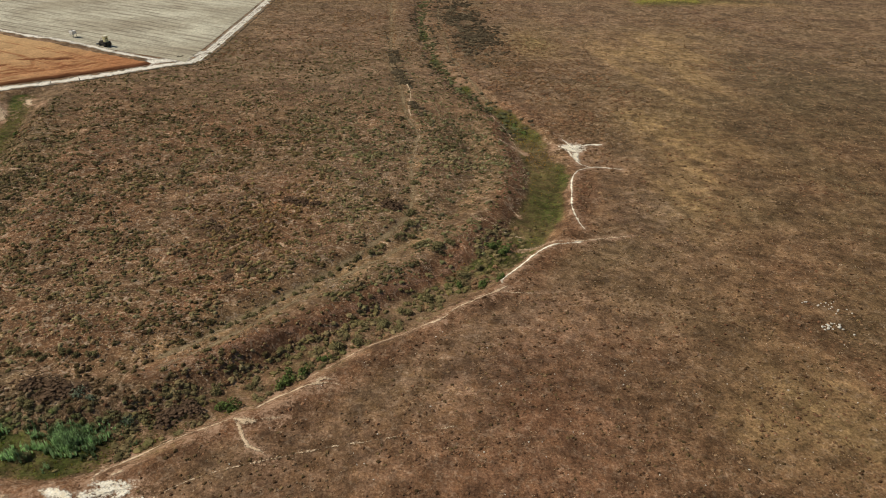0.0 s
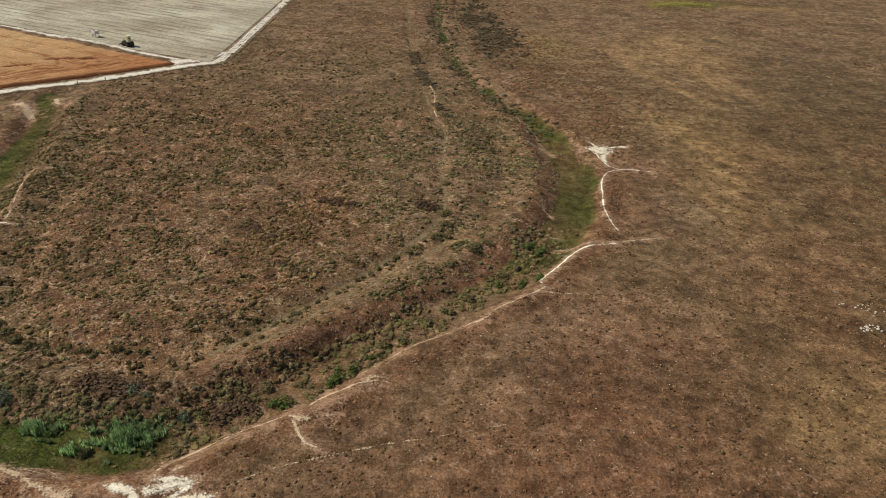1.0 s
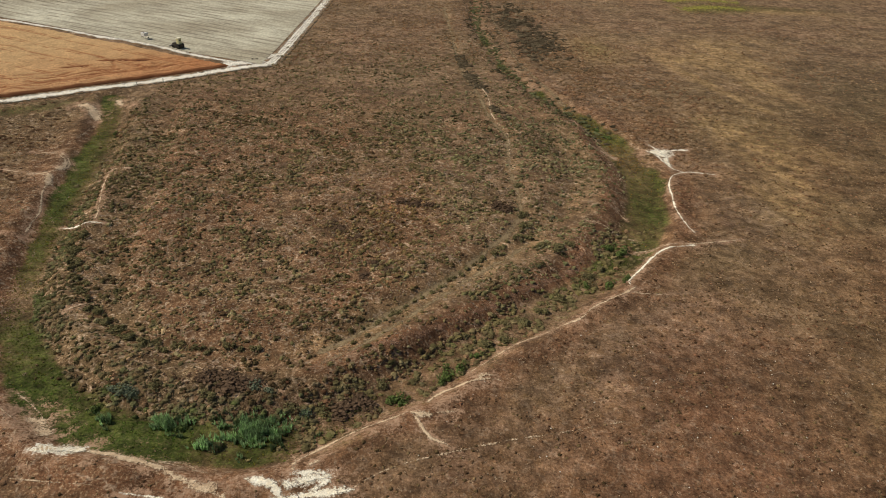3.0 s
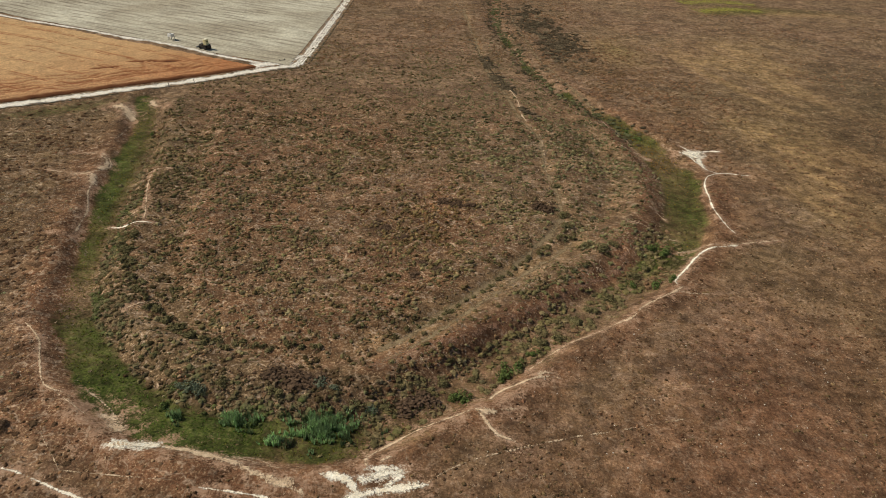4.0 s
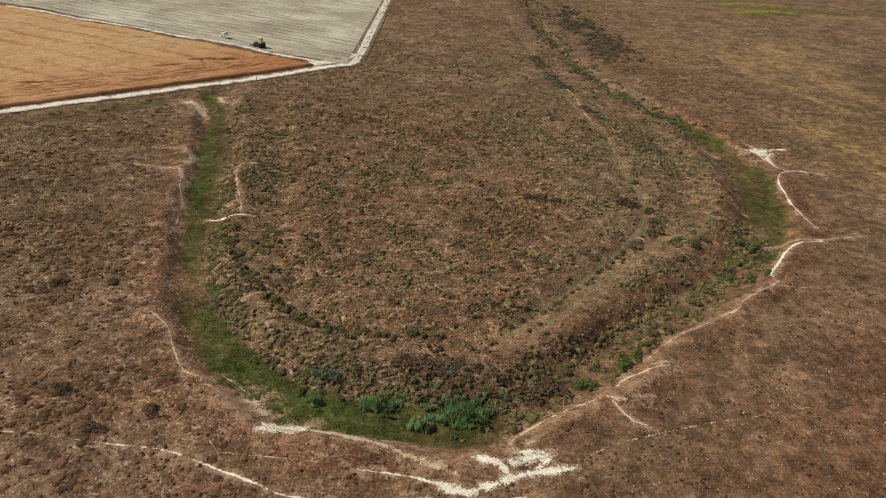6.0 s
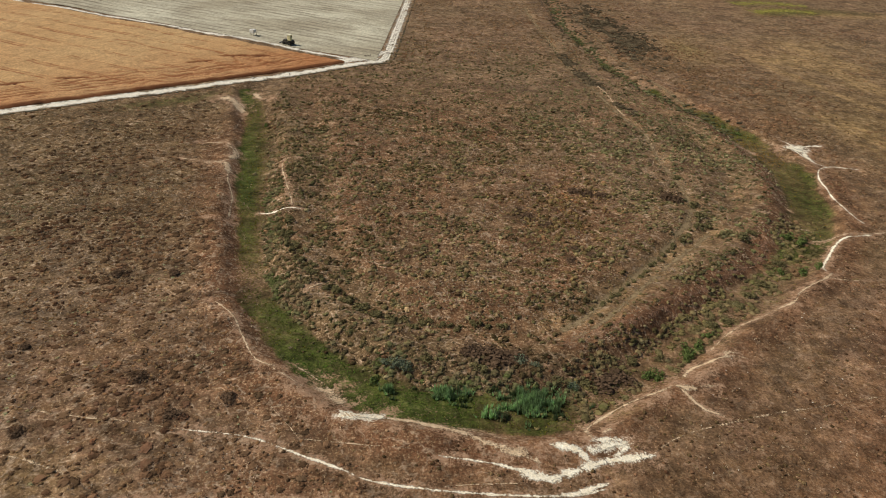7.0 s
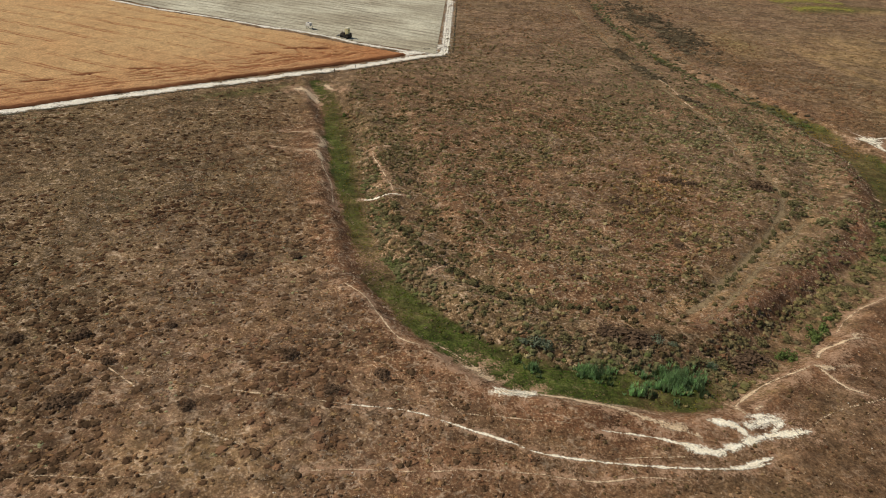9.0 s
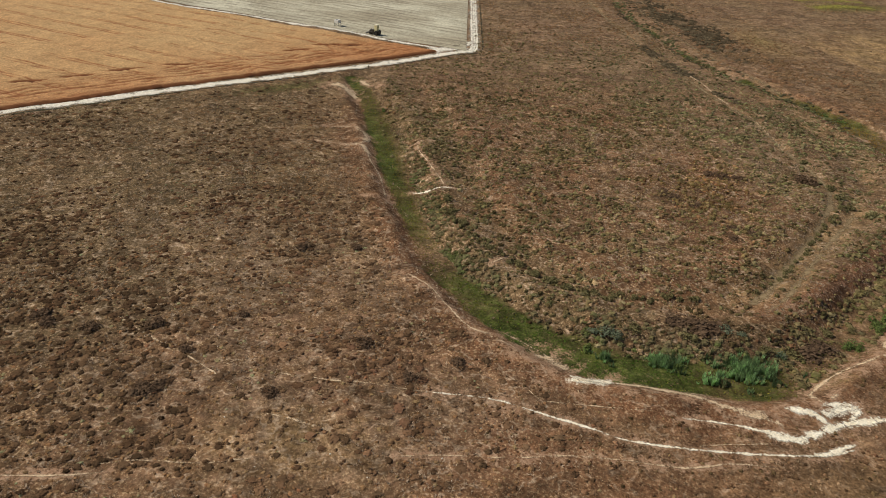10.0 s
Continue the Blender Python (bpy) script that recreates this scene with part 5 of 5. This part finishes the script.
def build_stones():
    mat, meshes = stone_material(), []
    for k in range(4):
        rng = random.Random(60 + k)
        bm = bmesh.new()
        bmesh.ops.create_icosphere(bm, subdivisions=1, radius=0.5)
        for v in bm.verts:
            v.co *= 0.75 + 0.5 * rng.random()
            v.co.z *= 0.6
        me = bpy.data.meshes.new("stone")
        bm.to_mesh(me)
        bm.free()
        me.materials.append(mat)
        meshes.append(me)
    rng = random.Random(61)
    spots = [(rng.gauss(125.2, 1.5), rng.gauss(110.9, 0.8), rng.uniform(0.3, 0.8)) for _ in range(20)]
    spots += [(rng.gauss(127.6, 2.0), rng.gauss(118.2, 1.8), rng.uniform(0.25, 0.6)) for _ in range(20)]
    spots += [(rng.uniform(10, 125), rng.uniform(52, 108), rng.uniform(0.16, 0.34)) for _ in range(150)]
    spots += [(rng.uniform(-125, -30), rng.uniform(50, 80), rng.uniform(0.14, 0.28)) for _ in range(40)]
    xs, ys = np.array([s[0] for s in spots]), np.array([s[1] for s in spots])
    zs, sd = land(xs, ys), by_moat(xs, ys)[0]
    for (x, y, r), z, d in zip(spots, zs, sd):
        if d > -8:
            continue
        ob = new("stone", rng.choice(meshes))
        ob.matrix_world = Matrix.LocRotScale((x, y, z + r * 0.12), Euler((0, 0, rng.uniform(0, 6.3))), (r, r * rng.uniform(0.7, 1.0), r))
        tagged(ob, "pale limestone lying on dry brown ground", "stone", "loose limestones")


build_stones()


# ---- farm machines ----
def plain(name, colour, rough=0.6, metal=0.0, spread=0.25, scale=4.0):
    n = Nodes(name)
    v = n.noise(scale, 4, 0.6)
    return n.done(n.mix(1.0, colour, n.span(v, 0.25, 0.75, 1 - spread, 1 + spread), "MULTIPLY"), rough, metal)


YELLOW = plain("faded_yellow_paint", (0.74, 0.68, 0.38), 0.5)
CREAM = plain("cream_paint", (0.78, 0.74, 0.55), 0.5)
BLACK = plain("dark_greasy_steel", (0.045, 0.038, 0.030), 0.6)
RUBBER = plain("black_rubber", (0.025, 0.024, 0.022), 0.85)
STEEL = plain("dull_grey_steel", (0.16, 0.155, 0.145), 0.5, 0.6)
WHITE = plain("white_painted_sheet", (0.74, 0.72, 0.66), 0.5)
GLASS = plain("dark_tinted_glass", (0.03, 0.035, 0.035), 0.1)


def box(bm, at, size, bevel=0.06, turn=0.0):
    """A bevelled box standing on at."""
    made = bmesh.ops.create_cube(bm, size=1.0, matrix=pose(at[0], at[1], at[2] + size[2] / 2, rz=turn) @ Matrix.Diagonal((*size, 1)))
    edges = list({e for v in made["verts"] for e in v.link_edges})
    if bevel:
        bmesh.ops.bevel(bm, geom=edges, offset=bevel, segments=2, affect="EDGES", profile=0.6)
    return bm


def bar(bm, a, b, radius=0.05, sides=8):
    """A round bar from a to b."""
    a, b = Vector(a), Vector(b)
    m = Matrix.Translation((a + b) / 2) @ (b - a).to_track_quat("Z", "Y").to_matrix().to_4x4()
    bmesh.ops.create_cone(bm, cap_ends=True, segments=sides, radius1=radius, radius2=radius, depth=(b - a).length, matrix=m)
    return bm


def wheel(parent, x, y, radius, wide):
    bm = bmesh.new()
    bmesh.ops.create_cone(bm, cap_ends=True, segments=24, radius1=radius, radius2=radius, depth=wide, matrix=pose(x, y, radius, 90))
    bmesh.ops.bevel(bm, geom=[e for e in bm.edges if len(e.link_faces) == 2 and any(len(f.verts) > 8 for f in e.link_faces)], offset=wide * 0.2, segments=2, affect="EDGES")
    for k in range(20):
        a = 2 * math.pi * k / 20
        box(bm, (x + math.sin(a) * radius * 0.98, y, radius + math.cos(a) * radius * 0.98 - 0.04), (0.09, wide * 0.95, 0.09), 0)
    tyre = part("tyre", bm, RUBBER, parent)
    out = 1 if y > 0 else -1
    bm = bmesh.new()
    bmesh.ops.create_cone(bm, cap_ends=True, segments=20, radius1=radius * 0.55, radius2=radius * 0.5, depth=0.12, matrix=pose(x, y + out * wide * 0.5, radius, 90))
    part("rim", bm, BLACK, tyre, "dark greasy wheel rim")


def build_machine():
    x, y = -90.2, 292.6
    ob = thing("farm_tractor", "dark parked farm tractor with a tall pale yellow cab", "tractor", (x, y, float(land(np.array([x]), np.array([y]))[0]) + 0.05), turn=154)
    bm = bmesh.new()
    box(bm, (0.2, 0, 0.6), (5.0, 2.2, 0.9), 0.2)
    box(bm, (1.6, 0, 1.4), (1.9, 1.7, 0.7), 0.2)
    box(bm, (-1.9, 0, 1.4), (0.8, 1.9, 0.5), 0.2)
    part("chassis", bm, BLACK, ob, "dark greasy chassis")
    bm = bmesh.new()
    for k in range(5):
        box(bm, (1.1 + 0.3 * k, 0, 1.9), (0.12, 1.0, 0.12), 0.03)
    part("engine_cover", bm, BLACK, ob)
    for side in (-1, 1):
        wheel(ob, -1.1, side * 1.15, 0.95, 0.6)
        wheel(ob, 1.9, side * 1.05, 0.62, 0.45)
        bm = bmesh.new()
        box(bm, (-1.1, side * 1.15, 1.9), (1.9, 0.7, 0.12), 0.05)
        part("mudguard", bm, BLACK, ob)
    bm = bmesh.new()
    box(bm, (-0.75, 0, 1.25), (1.5, 1.6, 2.9), 0.14)
    cab = part("cab", bm, YELLOW, ob, "tall pale yellow cab")
    for px, py, sx, sy in ((0.01, 0, 0.05, 1.0), (-1.51, 0, 0.05, 0.8)):
        bm = bmesh.new()
        box(bm, (px, py, 3.2), (sx, sy, 0.45), 0.01)
        part("cab_window", bm, GLASS, cab, "dark tinted cab window")
    bm = bmesh.new()
    box(bm, (-0.75, 0, 4.15), (1.7, 1.8, 0.24), 0.1)
    part("roof", bm, CREAM, ob, "cream cab roof")
    bm = bmesh.new()
    bar(bm, (1.5, 0.45, 1.9), (1.5, 0.45, 2.9), 0.07)
    part("exhaust", bm, BLACK, ob)
    bm = bmesh.new()
    bar(bm, (2.4, 0, 0.8), (4.0, 0, 0.6), 0.08)
    bar(bm, (3.9, -0.9, 0.6), (3.9, 0.9, 0.6), 0.08)
    part("drawbar", bm, STEEL, ob, "dull grey steel drawbar")
    bm = bmesh.new()
    box(bm, (4.1, 0, 0.35), (0.7, 2.0, 0.5), 0.08)
    part("front_weight", bm, STEEL, ob)


def build_tank():
    x, y = -107.9, 303.0
    ob = thing("water_tank", "white box tank on grey steel legs beside the field track", "water tank", (x, y, float(land(np.array([x]), np.array([y]))[0]) + 0.05), turn=150)
    bm = bmesh.new()
    box(bm, (0, 0, 1.5), (2.2, 2.0, 1.3), 0.1)
    tank = part("tank", bm, WHITE, ob, "white painted box tank")
    bm = bmesh.new()
    bmesh.ops.create_cone(bm, cap_ends=True, segments=20, radius1=0.4, radius2=0.36, depth=0.18, matrix=pose(0.3, 0, 2.87))
    part("hatch", bm, STEEL, tank)
    for px in (-1.05, 1.05):
        for py in (-0.8, 0.8):
            bm = bmesh.new()
            bar(bm, (px * 1.12, py * 1.12, -0.1), (px, py, 1.55), 0.09)
            part("leg", bm, STEEL, ob)
    for py in (-0.85, 0.85):
        bm = bmesh.new()
        bar(bm, (-1.1, py, 0.4), (1.1, py, 1.4), 0.05)
        part("brace", bm, STEEL, ob)
    bm = bmesh.new()
    for py in (-0.25, 0.25):
        bar(bm, (1.3, py, -0.1), (1.3, py, 2.9), 0.05)
    for k in range(7):
        bar(bm, (1.3, -0.25, 0.3 + 0.4 * k), (1.3, 0.25, 0.3 + 0.4 * k), 0.03)
    part("ladder", bm, STEEL, ob, "dull grey steel ladder")


build_machine()
build_tank()


# ---- roadside ----
POSTS = [(-88.0, 241.0), (-80.8, 247.2)]
BRANCH = (-55.4, 279.0)

def build_post(x, y, lean):
    ob = thing("marker_post", "short dark wooden post beside the white farm road", "post", (x, y, float(land(np.array([x]), np.array([y]))[0])), "roadside posts")
    bm = bmesh.new()
    bar(bm, (0, 0, -0.3), (lean, 0.05, 1.3), 0.11, 10)
    part("shaft", bm, BLACK, ob)
    bm = bmesh.new()
    bar(bm, (lean, 0.05, 1.28), (lean * 1.05, 0.05, 1.36), 0.14, 10)
    part("cap", bm, STEEL, ob, "dull grey steel cap")


def build_branch():
    x, y = BRANCH
    rng = random.Random(70)
    ob = thing("fallen_branch", "dead dark branch lying on the white turning place", "branch", (x, y, float(land(np.array([x]), np.array([y]))[0]) + 0.1))
    bm = bmesh.new()
    bar(bm, (-1.6, 0, 0.1), (0.4, 0.3, 0.25), 0.1)
    bar(bm, (0.4, 0.3, 0.25), (1.7, 0.1, 0.7), 0.07)
    part("limb", bm, BLACK, ob)
    for k in range(9):
        a = rng.uniform(-1.2, 1.5)
        bm = bmesh.new()
        bar(bm, (a, 0.2, 0.25), (a + rng.uniform(-0.2, 0.8), 0.2 + rng.uniform(-0.9, 0.9), 0.25 + rng.uniform(0.1, 0.7)), 0.035, 5)
        part("twig", bm, BLACK, ob)


build_post(*POSTS[0], 0.12)
build_post(*POSTS[1], -0.1)
build_branch()
